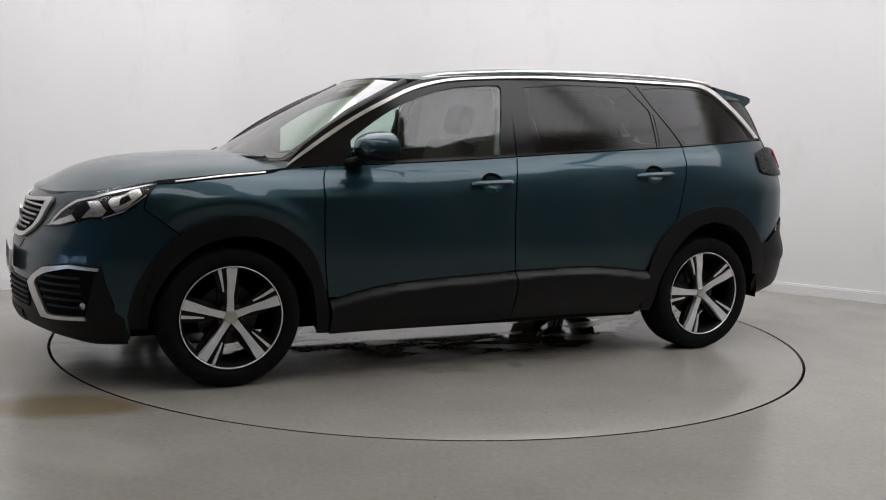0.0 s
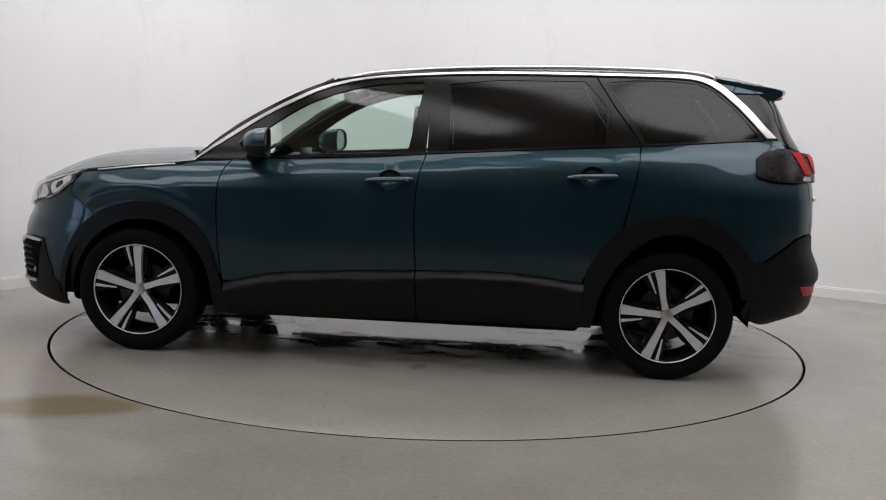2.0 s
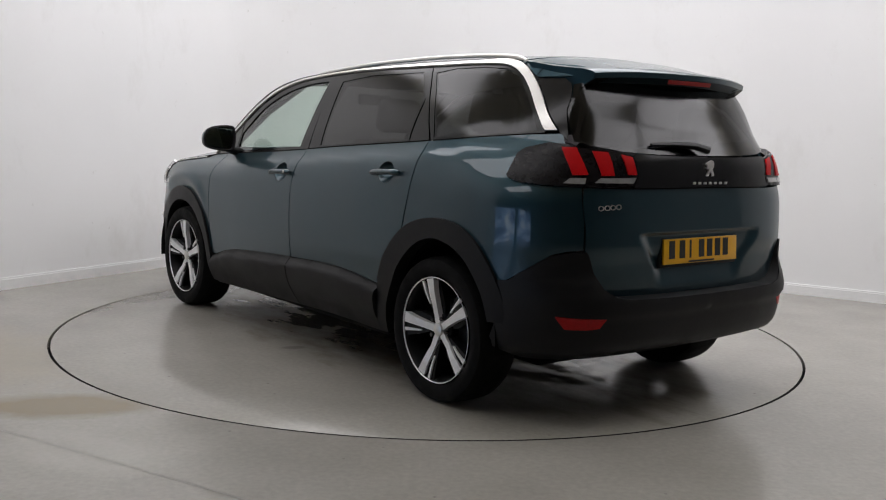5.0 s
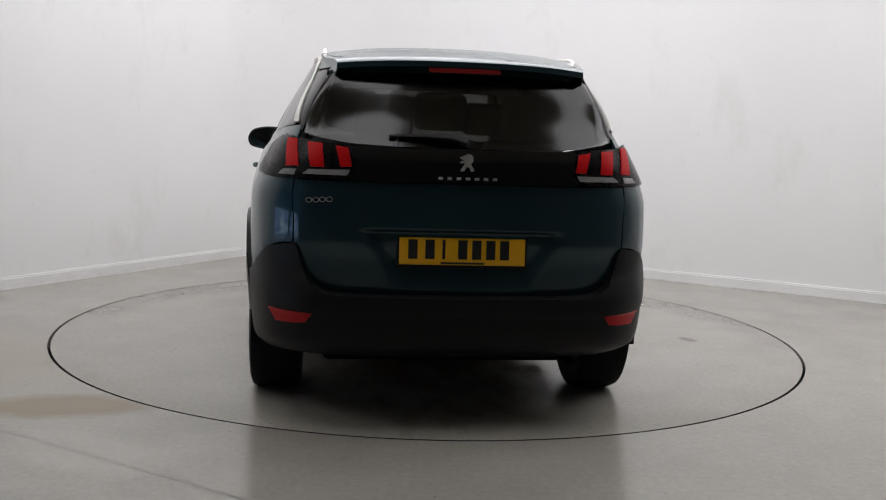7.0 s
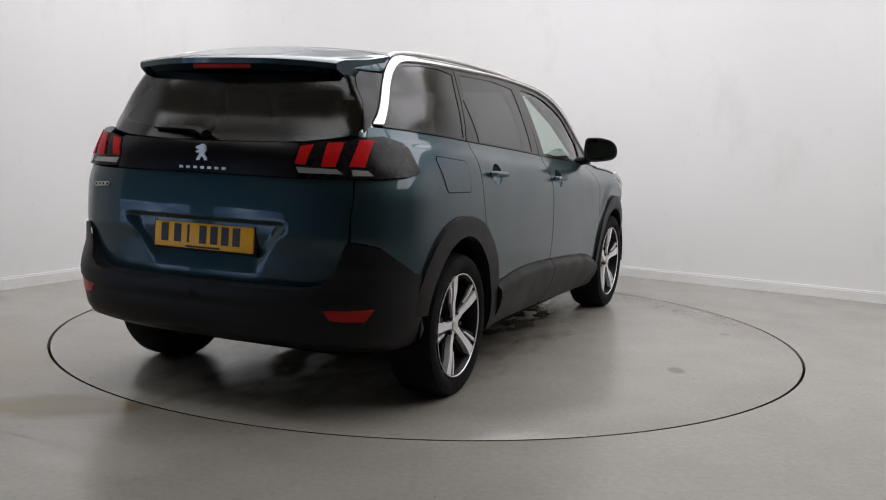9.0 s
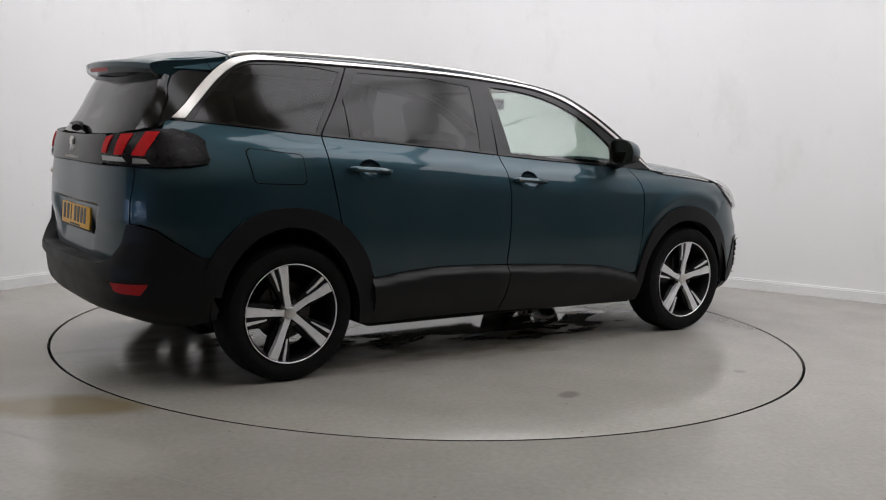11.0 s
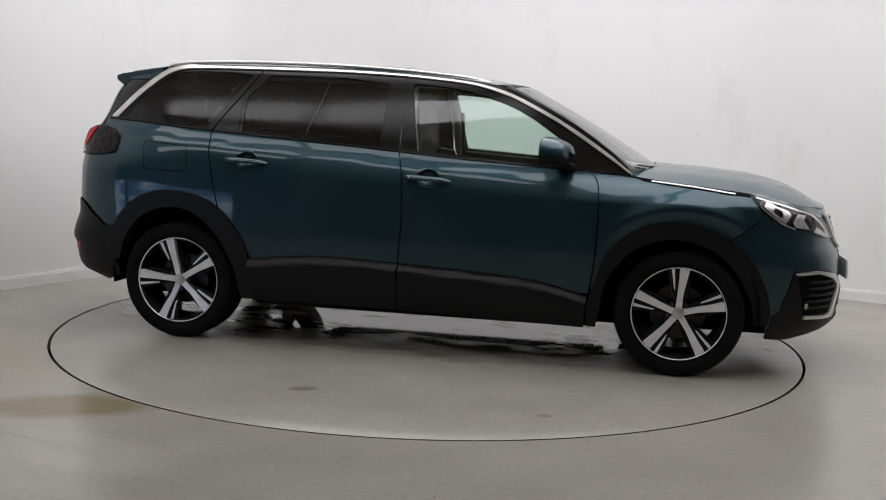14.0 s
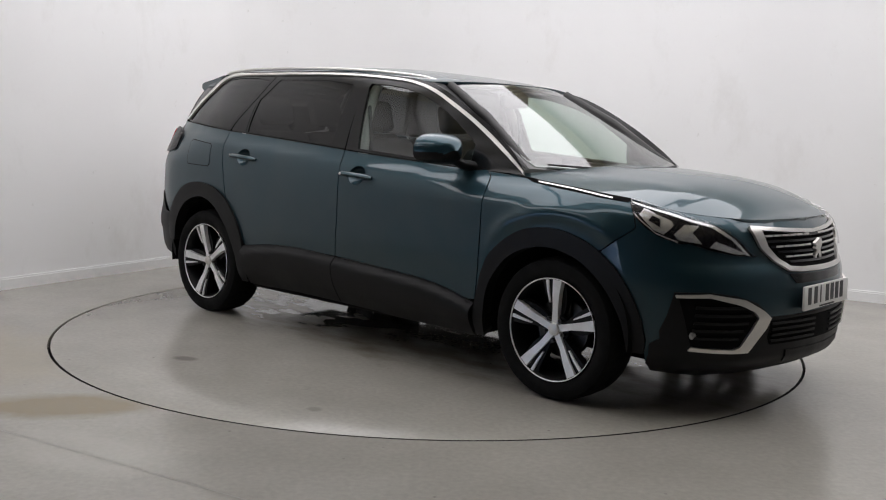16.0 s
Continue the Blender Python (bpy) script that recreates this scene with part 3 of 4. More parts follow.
for_mid_z = spline([(.95, 1.13), (1.1, 1.115), (1.2, 1.107), (1.3, 1.104), (1.46, 1.098), (1.62, 1.087), (1.8, 1.068), (1.95, 1.036), (2.03, 1.008), (2.1, .973), (2.17, .928), (2.21, .912), (2.235, .903)])


def bonnet_skin(x, v):
    """x along the car, v from the middle (0) to the edge (1)."""
    x = min(x, 2.2345)
    ye = for_edge_y(x)
    y = v * ye
    hi, lo = for_mid_z(x), for_edge_z(x)
    crease = .004 * step(.52, .70, v) * (1 - step(.70, .98, v)) * (1 - step(1.7, 2.1, x))
    return Vector((x, y, lo + (hi - lo) * (1 - abs(v) ** 2.2) + crease))


for_roof_mid = spline([(-2.1, 1.57), (-1.85, 1.605), (-1.6, 1.625), (-1.2, 1.639), (-.8, 1.641), (-.4, 1.634), (0, 1.602), (.3, 1.563), (.48, 1.534), (.6, 1.51)])
for_roof_z = spline(sorted([(x, z) for x, z in CHROME_HI if -1.55 < x < .76] + [(-1.7, 1.572), (-2.1, 1.54)]))
ROOF_Y = spline(sorted([(x, skin(run_at(x, z), z).y) for x, z in CHROME_HI if -1.55 < x < .76] + [(-1.7, .60), (-2.1, .575)]))


def roof_skin(x, v):
    hi, lo = for_roof_mid(x), for_roof_z(x)
    return Vector((x, v * ROOF_Y(x), lo + (hi - lo) * (1 - abs(v) ** 2.6)))


def screen_skin(u, v):
    """The windscreen: u from the middle (0) to the edge (1), v from the cowl (0) to the roof (1)."""
    a = Vector((1.30 - .185 * u * u, .747 * u, 1.072 + .022 * u * u))
    b = Vector((.50 - .13 * u * u, .570 * u, 1.533 - .018 * u * u))
    p = a.lerp(b, v)
    return p + Vector((.5, 0, .86)) * .012 * math.sin(math.pi * v) * (1 - .35 * u * u)


at_mid = lambda s: s < .003 or s > GIRTH - .003

# --- inner shell: what shows dark through the shut lines, and the floor pan
bm = bmesh.new()
box_bm(bm, -1.78, 1.95, -.56, .56, .20, .44, .03)
box_bm(bm, -1.95, -1.74, -.56, .56, .31, .44, .03)
box_bm(bm, -.97, .94, -.84, .84, .22, .42, .03)
box_bm(bm, 1.0, 1.95, -.55, .55, .44, .86, .03)
box_bm(bm, -2.1, -1.9, -.6, .6, .34, 1.0, .03)
part("underbody", bm, DARK, car, "dark floor pan under the car", 40)
full = [on(x, z) for x, z in dense([(.93, .30), (.955, .45), (.98, .72), (.97, .98), (.90, 1.045)] + belt(.88, -1.98, -.015)[1:] + [(-1.9, .80), (-1.86, .66), (-1.78, .78), (-1.66, .83), (-1.42, .88), (-1.2, .82), (-1.05, .68), (-.97, .45), (-.95, .30)], .06)]
front_in = [on(x, z) for x, z in dense([(.99, .60), (1.10, .73), (1.25, .81), (1.42, .84), (1.6, .79), (1.72, .70), (1.82, .74), (1.75, .94), (1.4, .99), (1.0, 1.03), (.93, .98)], .06)]
for sg in (1, -1):
    panel("inner_panel", [full], skin, DARK, car, off=-.075, thick=0, gap=.06, sides=(sg,))
    panel("inner_panel", [front_in], skin, DARK, car, off=-.022, thick=0, gap=.06, sides=(sg,))
tail_in = tail_poly([(.0, .5), (.72, .5), (.72, .9), (.69, 1.2), (.62, 1.235), (.3, 1.205), (.0, 1.2)])
panel("inner_panel", [tail_in], skin, DARK, car, off=-.088, thick=0, gap=.06, sides=(1, -1))

# --- bonnet, windscreen, roof
hood = [(x, 1.0) for x in np.linspace(1.06, 2.225, 40)] + [(2.232, .5), (2.2345, .0)] + [(1.27, 0.0), (1.27, .2)] + [(1.255, .4), (1.215, .6), (1.165, .8), (1.10, .95)]
panel("bonnet", [hood], bonnet_skin, PAINT, car, "teal bonnet with a raised crease to each side", thick=.02, gap=.035, sides=(1, -1), off=-.001)
cowl = [(1.33, 0.0), (1.315, .4), (1.27, .6), (1.20, .85), (1.10, .99), (1.0, .99), (1.1, .8), (1.2, .4), (1.24, 0)]
panel("cowl", [cowl], bonnet_skin, CLAD, car, "black plastic scuttle below the windscreen", off=-.018, thick=0, gap=.04, sides=(1, -1))
ws = [(0, .0), (.5, .0), (.93, .0), (.955, .1), (.955, .5), (.955, .93), (.93, .965), (.5, .975), (0, .978)]
screen = panel("windscreen", [ws], screen_skin, SCREEN, car, "clear laminated windscreen", thick=0, gap=.05, sides=(1, -1))
screen.visible_shadow = False
frit = [(0, -.02), (.99, -.02), (1.0, .5), (1.0, .99), (0, .99)]
panel("windscreen_border", [frit], screen_skin, GLOSSBLACK, car, "black printed border of the windscreen", off=-.003, thick=0, gap=.05, sides=(1, -1), holes=[[(0, .035), (.5, .035), (.915, .03), (.93, .1), (.93, .9), (.915, .945), (.5, .955), (0, .955)]])
roof_front = [(.50 - .13 * (v / 1.0) ** 2 - .008, v) for v in np.linspace(0, 1, 12)]
roof_back = [(-1.64 + .02 * v, v) for v in np.linspace(1, 0, 12)]
panel("roof", [roof_front + [(x, 1.0) for x in np.linspace(.3, -1.6, 40)] + roof_back], roof_skin, PAINT, car, "teal roof panel", thick=.012, gap=.04, sides=(1, -1), off=-.001)
panel("headliner", [[(.42, 0), (.30, .96), (-1.75, .96), (-1.75, 0)]], roof_skin, LINER, car, "pale grey cloth headliner", off=-.04, thick=0, gap=.08, sides=(1, -1))

# --- spoiler above the tailgate
def spoiler_ring(y):
    v = abs(y) / .60
    tip = -2.100 + .10 * v ** 2.2
    x0 = -1.645
    top0 = roof_skin(x0, min(1, abs(y) / ROOF_Y(x0))).z
    drop = .018 * v ** 3
    cheek = .03 * step(.80, .97, v)
    pts = [(x0, y, top0 - .002), (-1.80, y, top0 - .022 - drop * .3), (-1.95, y, 1.565 - drop - .012 * v), (tip + .012, y, 1.543 - drop), (tip, y, 1.535 - drop), (tip + .004, y, 1.512 - drop), (tip + .07, y, 1.488 - drop - cheek * .4), (-1.93, y, 1.466 - drop - cheek), (-1.86, y, 1.452 - drop - cheek)]
    return [(x, q * (1 - .13 * step(-1.64, -2.1, x)), z) for x, q, z in pts]


bm, rings = bmesh.new(), []
for y in np.linspace(-.592, .592, 33):
    rings.append([bm.verts.new(p) for p in spoiler_ring(float(y))])
for a, b in zip(rings, rings[1:]):
    for k in range(6):
        bm.faces.new((a[k], a[k + 1], b[k + 1], b[k]))
for r in (rings[0], rings[-1]):
    bm.faces.new(r)
spoiler = part("spoiler", bm, PAINT, car, "teal roof spoiler over the rear window", 35)
ribbon("underside", [spoiler_ring(float(y))[5] for y in np.linspace(-.585, .585, 33)], [spoiler_ring(float(y))[8] for y in np.linspace(-.585, .585, 33)], GLOSSBLACK, spoiler, "black underside", 3)
ribbon("brake_light", [(spoiler_ring(float(y))[5][0] - .004, y, spoiler_ring(float(y))[5][2] - .004) for y in np.linspace(-.15, .15, 9)], [(spoiler_ring(float(y))[6][0] - .06, y, spoiler_ring(float(y))[6][2] + .002) for y in np.linspace(-.15, .15, 9)], REFLEX, spoiler, "narrow red high brake light")

# --- both sides
HANDLES = [(.05, .985), (-1.0, 1.040)]
glass_front = curve([(.80, 1.19), (.741, 1.238), (.567, 1.352), (.39, 1.430), (.21, 1.480), (.03, 1.503), (-.085, 1.509)], 4)
for sg in (1, -1):
    S = (sg,)
    # chrome line from the mirror over the windows down the rear pillar
    panel("chrome_trim", [side_poly(CLO + CMID[::-1])], skin, CHROME, car, "satin chrome strip round the side windows", off=.006, thick=.012, gap=.03, sides=S)
    cut = [k for k, p in enumerate(CLO) if p[0] > -1.45]
    panel("roof_gutter", [side_poly([CMID[k] for k in cut] + [CHI[k] for k in cut[::-1]])], skin, GLOSSBLACK, car, "black strip above the chrome", off=-.001, thick=.006, gap=.03, sides=S)
    # black window frames
    win_f = [(.80, 1.082)] + glass_front + [(-.095, 1.49), (-.03, 1.137)]
    frame_f = [(x, z) for x, z in CLO if x > -.14] + [(-.142, 1.545), (-.125, 1.128)] + belt(-.125, .93, .004)
    win_r = [(-.25, 1.150), (-.235, 1.505), (-.5, 1.534), (-.95, 1.540), (-1.085, 1.385), (-1.085, 1.205)]
    frame_r = [(-.135, 1.546)] + [(x, z) for x, z in CLO if -.99 < x < -.15] + [(-1.006, 1.563), (-1.10, 1.412), (-1.216, 1.248), (-1.236, 1.21)] + belt(-1.22, -.135, .004)
    win_q = [(-1.06, 1.535), (-1.12, 1.455), (-1.245, 1.268), (-1.265, 1.222), (-1.5, 1.237), (-1.86, 1.268), (-1.80, 1.345), (-1.715, 1.435), (-1.63, 1.508), (-1.545, 1.545), (-1.4, 1.555), (-1.2, 1.553)]
    frame_q = [(x, z) for x, z in CLO if -1.9 < x < -1.03] + [(-1.895, 1.262)] + belt(-1.88, -1.25, .004) + [(-1.223, 1.253), (-1.107, 1.415), (-1.015, 1.562)]
    # doors, each with a bowl behind its handle
    bowls = [[(hx + .066 * math.cos(t), hz + .003 + .053 * math.sin(t)) for t in np.linspace(0, 2 * math.pi, 29)] for hx, hz in HANDLES]
    dpoly = side_poly(shift([p for p in GAP_A if p[1] > .41], -G) + [(x, z + .003) for x, z in CLAD_F if -.08 < x < .92] + [(-.0975, .521)] + shift([p for p in GAP_B[::-1] if p[1] > .53], G) + belt(-.118, .885, -.004))
    door = panel("door", [dpoly], skin, PAINT, car, "closed teal front door", sides=S, holes=[side_poly(bowls[0])])
    panel("sill_trim", [side_poly(shift([(.942, .40)], -G) + [(x, z) for x, z in CLAD_F if -.09 < x < .93] + [(-.096, .514), (-.106, .24), (.4, .228), (.925, .226), (.93, .33)])], clad_skin, CLAD, door, "black plastic cladding", off=.003, thick=.02, gap=.02, sides=S)
    panel("window_frame", [side_poly(frame_f)], skin, GLOSSBLACK, door, "black window frame", off=-.004, thick=.02, sides=S, holes=[side_poly(win_f + win_f[:1])])
    panel("window", [side_poly(win_f + win_f[:1])], skin, CLEAR, door, "clear side window", off=-.010, thick=0, gap=.05, sides=S).visible_shadow = False
    dpoly = side_poly(shift([p for p in GAP_B if p[1] > .53], -G) + [(-.1045, .521)] + [(x, z + .003) for x, z in CLAD_R if -.975 < x < -.125] + [(-.978, .52)] + [p for p in IN_R if -1.155 < p[0] and p[1] > .53] + shift(GAP_C[::-1], G) + belt(-1.234, -.14, -.004))
    door = panel("door", [dpoly], skin, PAINT, car, "closed teal rear door", sides=S, holes=[side_poly(bowls[1])])
    panel("sill_trim", [side_poly([(-.104, .514)] + [(x, z) for x, z in CLAD_R if x < -.12] + [(-.972, .40), (-.962, .33), (-.975, .245), (-.5, .244), (-.114, .237)])], clad_skin, CLAD, door, "black plastic cladding", off=.003, thick=.02, gap=.02, sides=S)
    panel("window_frame", [side_poly(frame_r)], skin, GLOSSBLACK, door, "black window frame", off=-.004, thick=.02, sides=S, holes=[side_poly(win_r + win_r[:1])])
    panel("window", [side_poly(win_r + win_r[:1])], skin, PRIVACY, door, "dark privacy window", off=-.007, thick=0, gap=.05, sides=S).visible_shadow = False
    panel("window_bar", [side_poly([(-1.062, 1.20), (-1.064, 1.41), (-1.076, 1.405), (-1.078, 1.20)])], skin, GLOSSBLACK, door, "thin black division bar", off=-.002, thick=.006, sides=S)
    # rear quarter, from the door round to the tailgate
    edge = [(-1.163, .765)] + [p for p in IN_R if p[0] < -1.175 and p[1] > .60]
    qp = [on(*p) for p in shift(GAP_C, -G)] + [on(*p) for p in edge] + [on(-1.90, .648), on(-2.0, .715), on(-2.065, .762)] + tail_poly([(.735, .780), (.692, .783), (.692, .9), (.69, 1.045), (.688, 1.12), (.675, 1.225), (.665, 1.26)]) + [on(x, z) for x, z in belt(-1.98, -1.25, -.004)]
    quarter = panel("rear_wing", [qp], skin, PAINT, car, "teal rear wing round the wheel arch", sides=S)
    panel("quarter_window_frame", [side_poly(frame_q)], skin, GLOSSBLACK, quarter, "black window frame", off=-.004, thick=.02, sides=S, holes=[side_poly(win_q + win_q[:1])])
    panel("quarter_window", [side_poly(win_q + win_q[:1])], skin, PRIVACY, quarter, "dark privacy quarter window", off=-.007, thick=0, gap=.05, sides=S).visible_shadow = False
    # gloss black rear pillar between the chrome and the rear window
    pil = side_poly([(x - .004, z + .004) for x, z in CHI if z < 1.494 and x < -1.6]) + tail_poly([(.672, 1.262), (.664, 1.232), (.645, 1.29), (.625, 1.36), (.59, 1.42), (.565, 1.47), (.562, 1.496)])
    panel("rear_pillar", [pil], skin, GLOSSBLACK, car, "gloss black rear pillar", off=.0, thick=.01, sides=S)
    # painted shoulder between the chrome and the spoiler, with its shut line
    shoulder = [(x - .004, z + .003) for x, z in CHI if x < -1.47 and z > 1.503] + [(-1.735, 1.502), (-1.80, 1.501), (-1.89, 1.503), (-1.94, 1.512), (-1.945, 1.535), (-1.85, 1.553), (-1.7, 1.569), (-1.55, 1.590)]
    side_top = panel("roof_shoulder", [side_poly(shoulder)], skin, PAINT, car, "teal shoulder below the spoiler", off=.003, thick=.012, gap=.02, sides=S)
    panel("shut_line", [side_poly([(-1.757, 1.563), (-1.751, 1.563), (-1.722, 1.503), (-1.728, 1.503)])], skin, DARK, side_top, "dark shut line", off=.0045, thick=0, gap=.02, sides=S)
    # front wing
    top = [(x, for_edge_z(x) - .006) for x in np.linspace(1.12, 1.76, 14)]
    wing = side_poly([(.912, 1.058)] + top + [(1.775, .952), (1.80, .90), (1.812, .855), (1.74, .80), (1.662, .742)] + [p for p in IN_F if p[0] < 1.645 and p[1] > .43] + shift([p for p in GAP_A[::-1] if p[1] > .43], G))
    fw = panel("front_wing", [wing], wing_skin, PAINT, car, "teal front wing with a ridge round the arch", gap=.02, sides=S)
    gap_x = [1.12 + .045 * k for k in range(15)]
    panel("bonnet_gap", [side_poly([(x, for_edge_z(x) + .001) for x in gap_x] + [(x, for_edge_z(x) - .016 + .010 * (x < 1.2)) for x in gap_x[::-1]])], skin, DARK, fw, "dark gap beside the bonnet", off=.0022, thick=.004, gap=.02, sides=S)
    panel("wing_strip", [side_poly([(1.671, .972), (1.45, 1.0), (1.243, 1.020), (1.243, 1.0255), (1.45, 1.0055), (1.671, .977)])], skin, CHROME, fw, "thin chrome strip", off=.006, thick=.006, sides=S)
    # sail panel by the mirror
    panel("mirror_sail", [side_poly([(1.12, 1.052), (1.03, 1.118), (.89, 1.213), (.815, 1.262), (.815, 1.07), (.9, 1.062)])], skin, GLOSSBLACK, car, "black triangle at the mirror's foot", off=-.002, thick=.01, sides=S)
    # arch flares
    panel("arch_flare", [side_poly(ARCH_F + [(.935, .24), (.99, .24)] + ARCH_FI[::-1] + [(1.80, .30), (1.875, .30)])], skin, CLAD, car, "black plastic wheel arch flare", off=.016, thick=.07, sides=S)
    panel("arch_flare", [side_poly([(-.968, .26)] + ARCH_R + [p for p in ARCH_RI[::-1] if p[0] > -1.6 or p[1] > .44] + [(-1.03, .26)])], skin, CLAD, car, "black plastic wheel arch flare", off=.016, thick=.07, sides=S)
    # wheel wells
    for cx in (1.42, -1.42):
        bm = bmesh.new()
        a0 = [[bm.verts.new((cx + .415 * math.cos(t), sg * y, .35 + .40 * math.sin(t))) for y in (.56, .875)] for t in np.linspace(-.13, math.pi + .13, 26)]
        for p, q in zip(a0, a0[1:]):
            bm.faces.new((p[0], p[1], q[1], q[0]))
        bm.faces.new([p[0] for p in a0])
        part("wheel_well", bm, WELL, car, "black wheel well liner", 60)
    # handles: a recess bowl and a grip
    for hx, hz, lock in ((*HANDLES[0], True), (*HANDLES[1], False)):

        def bowl_skin(u, z, hx=hx, hz=hz):
            p = skin(u, z)
            d = ((p.x - hx) / .066) ** 2 + ((p.z - hz - .003) / .053) ** 2
            return p - Vector((0, .052 * max(0.0, 1 - d) ** .6, 0))
        panel("handle_recess", [side_poly(bowls[0 if lock else 1])], bowl_skin, PAINT, car, "hollow behind the door handle", off=0, thick=0, gap=.010, sides=S)
        q = [(hx + .125, hz - .006), (hx + .06, hz + .002), (hx - .06, hz + .008), (hx - .122, hz + .010)]
        tube("door_handle", [(x, sg * (skin(run_at(x, z), z).y + o), z) for (x, z), o in zip(curve(q, 3), (.004, .012, .018, .022, .024, .025, .025, .024, .022, .012))], [.010, .014, .016, .017, .017, .017, .017, .017, .016, .010], PAINT, car, "teal door handle", .85)
        if lock:
            bm = bmesh.new()
            bmesh.ops.create_cone(bm, cap_ends=True, segments=16, radius1=.007, radius2=.006, depth=.006, matrix=pose(hx - .098, sg * (skin(run_at(hx, hz), hz).y + .040), hz + .009, 90))
            part("key_lock", bm, CHROME, car, "small round chrome lock", 40)
    # tail light: dark housing round the corner, three red bars, a white strip
    tl = [(1.075, 1.075), (1.062, 1.165), (1.03, 1.190), (.935, 1.215), (.85, 1.210), (.78, 1.197), (.60, 1.186), (.520, 1.172), (.478, 1.092), (.488, 1.050), (.6, 1.045), (.72, 1.043), (.86, 1.043), (.996, 1.050), (1.06, 1.062)]
    light = panel("tail_light", [tl], lamp_skin, LAMP_DARK, car, "dark tail light with three red claws", off=.010, thick=.03, gap=.02, sides=S)
    for bar in ([(.866, 1.197), (.800, 1.197), (.720, 1.090), (.786, 1.087)], [(.728, 1.186), (.653, 1.182), (.604, 1.090), (.664, 1.089)], [(.588, 1.175), (.527, 1.166), (.488, 1.096), (.536, 1.095)]):
        panel("red_bar", [bar], lamp_skin, REDLENS, light, "slanted red light bar", off=.015, thick=.006, gap=.02, sides=S)
    panel("reversing_light", [[(.687, 1.059), (.667, 1.079), (.490, 1.084), (.498, 1.061)]], lamp_skin, WHITELENS, light, "clear reversing light strip", off=.015, thick=.006, gap=.02, sides=S)
    panel("indicator", [[(.812, 1.053), (.793, 1.074), (.726, 1.077), (.724, 1.053)]], lamp_skin, WHITELENS, light, "smoky indicator lens", off=.014, thick=.004, gap=.02, sides=S)
    # headlight: dark housing, bright reflectors, light strip, clear lens
    hl = side_poly([(1.752, .966), (1.80, .962), (1.93, .926), (2.02, .900), (2.09, .876), (2.155, .822), (2.205, .742), (2.16, .750), (2.10, .770), (2.03, .797), (1.99, .797), (1.92, .822), (1.86, .854), (1.80, .905)])
    head = panel("headlight", [hl], skin, LAMP_DARK, car, "swept-back headlight with bright reflectors", off=.004, thick=.03, gap=.02, sides=S)
    panel("light_strip", [side_poly([(1.765, .962), (1.93, .922), (2.08, .876), (2.148, .82), (2.195, .747), (2.188, .748), (2.141, .816), (2.075, .868), (1.93, .914), (1.785, .953)])], skin, LAMP_SILVER, head, "bright strip along the upper edge", off=.008, thick=.006, gap=.02, sides=S)
    top_z = spline([(1.75, .966), (1.80, .962), (1.93, .926), (2.02, .900), (2.09, .876), (2.155, .822), (2.205, .742)])
    low_z = spline([(1.752, .95), (1.80, .905), (1.86, .854), (1.92, .822), (1.99, .797), (2.03, .797), (2.10, .770), (2.16, .750), (2.205, .741)])
    inlay = lambda pts: side_poly([(x, low_z(x) + (top_z(x) - low_z(x)) * f) for x, f in pts + pts[:1]])
    for rf, deep in (([(1.818, .34), (1.826, .74), (1.90, .74), (1.945, .72), (1.958, .60), (1.93, .14), (1.885, .14)], 0.0), ([(1.966, .30), (1.992, .70), (2.04, .78), (2.026, .48), (2.066, .12), (1.985, .14)], .001), ([(2.088, .10), (2.10, .40), (2.145, .42), (2.186, .30), (2.16, .10)], 0.0)):
        panel("reflector", [inlay(rf)], skin, LAMP_SILVER, head, "bright faceted lamp reflector", off=.010 + deep, thick=.004, gap=.012, sides=S, relief=lambda p: .0022 * math.sin(90 * p.x + 25 * p.z))
    panel("bulb_cover", [inlay([(1.862, .38), (1.872, .62), (1.905, .62), (1.912, .36)])], skin, LAMP_DARK, head, "dark bulb opening", off=.0145, thick=.003, gap=.012, sides=S)
    panel("lower_strip", [inlay([(1.80, .10), (1.80, .17), (1.90, .085), (1.985, .085), (1.985, .03), (1.90, .03)])], skin, LAMP_SILVER, head, "thin bright lower strip", off=.009, thick=.004, gap=.02, sides=S)
    panel("lens", [hl], skin, LENS, head, "clear lamp lens", off=.022, thick=.016, gap=.025, sides=S).visible_shadow = False
    # door mirror
    rim = curve([(-.108, .060), (-.085, .076), (.0, .078), (.075, .060), (.110, .022), (.112, -.025), (.085, -.058), (.0, -.076), (-.075, -.078), (-.104, -.058), (-.114, 0), (-.108, .060)], 4)[:-1]
    shells = {}
    for shell in ("cap", "lower"):
        bm, rows = bmesh.new(), []
        for f in np.linspace(0, 1, 11):
            k = math.sqrt(max(0.0, 1 - f ** 2.4)) if f < 1 else .02
            rows.append([bm.verts.new((.688 + .142 * f - .14 * y, sg * (.965 + y * k - .018 * f), 1.160 + z * k - .006 * f)) for y, z in rim])
        for p, q in zip(rows, rows[1:]):
            for i in range(len(rim)):
                j = (i + 1) % len(rim)
                mid = (p[i].co.z + p[j].co.z + q[i].co.z + q[j].co.z) / 4
                if (mid > 1.144) == (shell == "cap"):
                    bm.faces.new((p[i], p[j], q[j], q[i]))
        bmesh.ops.delete(bm, geom=[v for v in bm.verts if not v.link_faces], context="VERTS")
        shells[shell] = bm
    mirror = part("door_mirror", shells["cap"], PAINT, car, "teal door mirror on a black foot", 60)
    part("lower_shell", shells["lower"], CLAD, mirror, "black lower shell", 60)
    bm = bmesh.new()
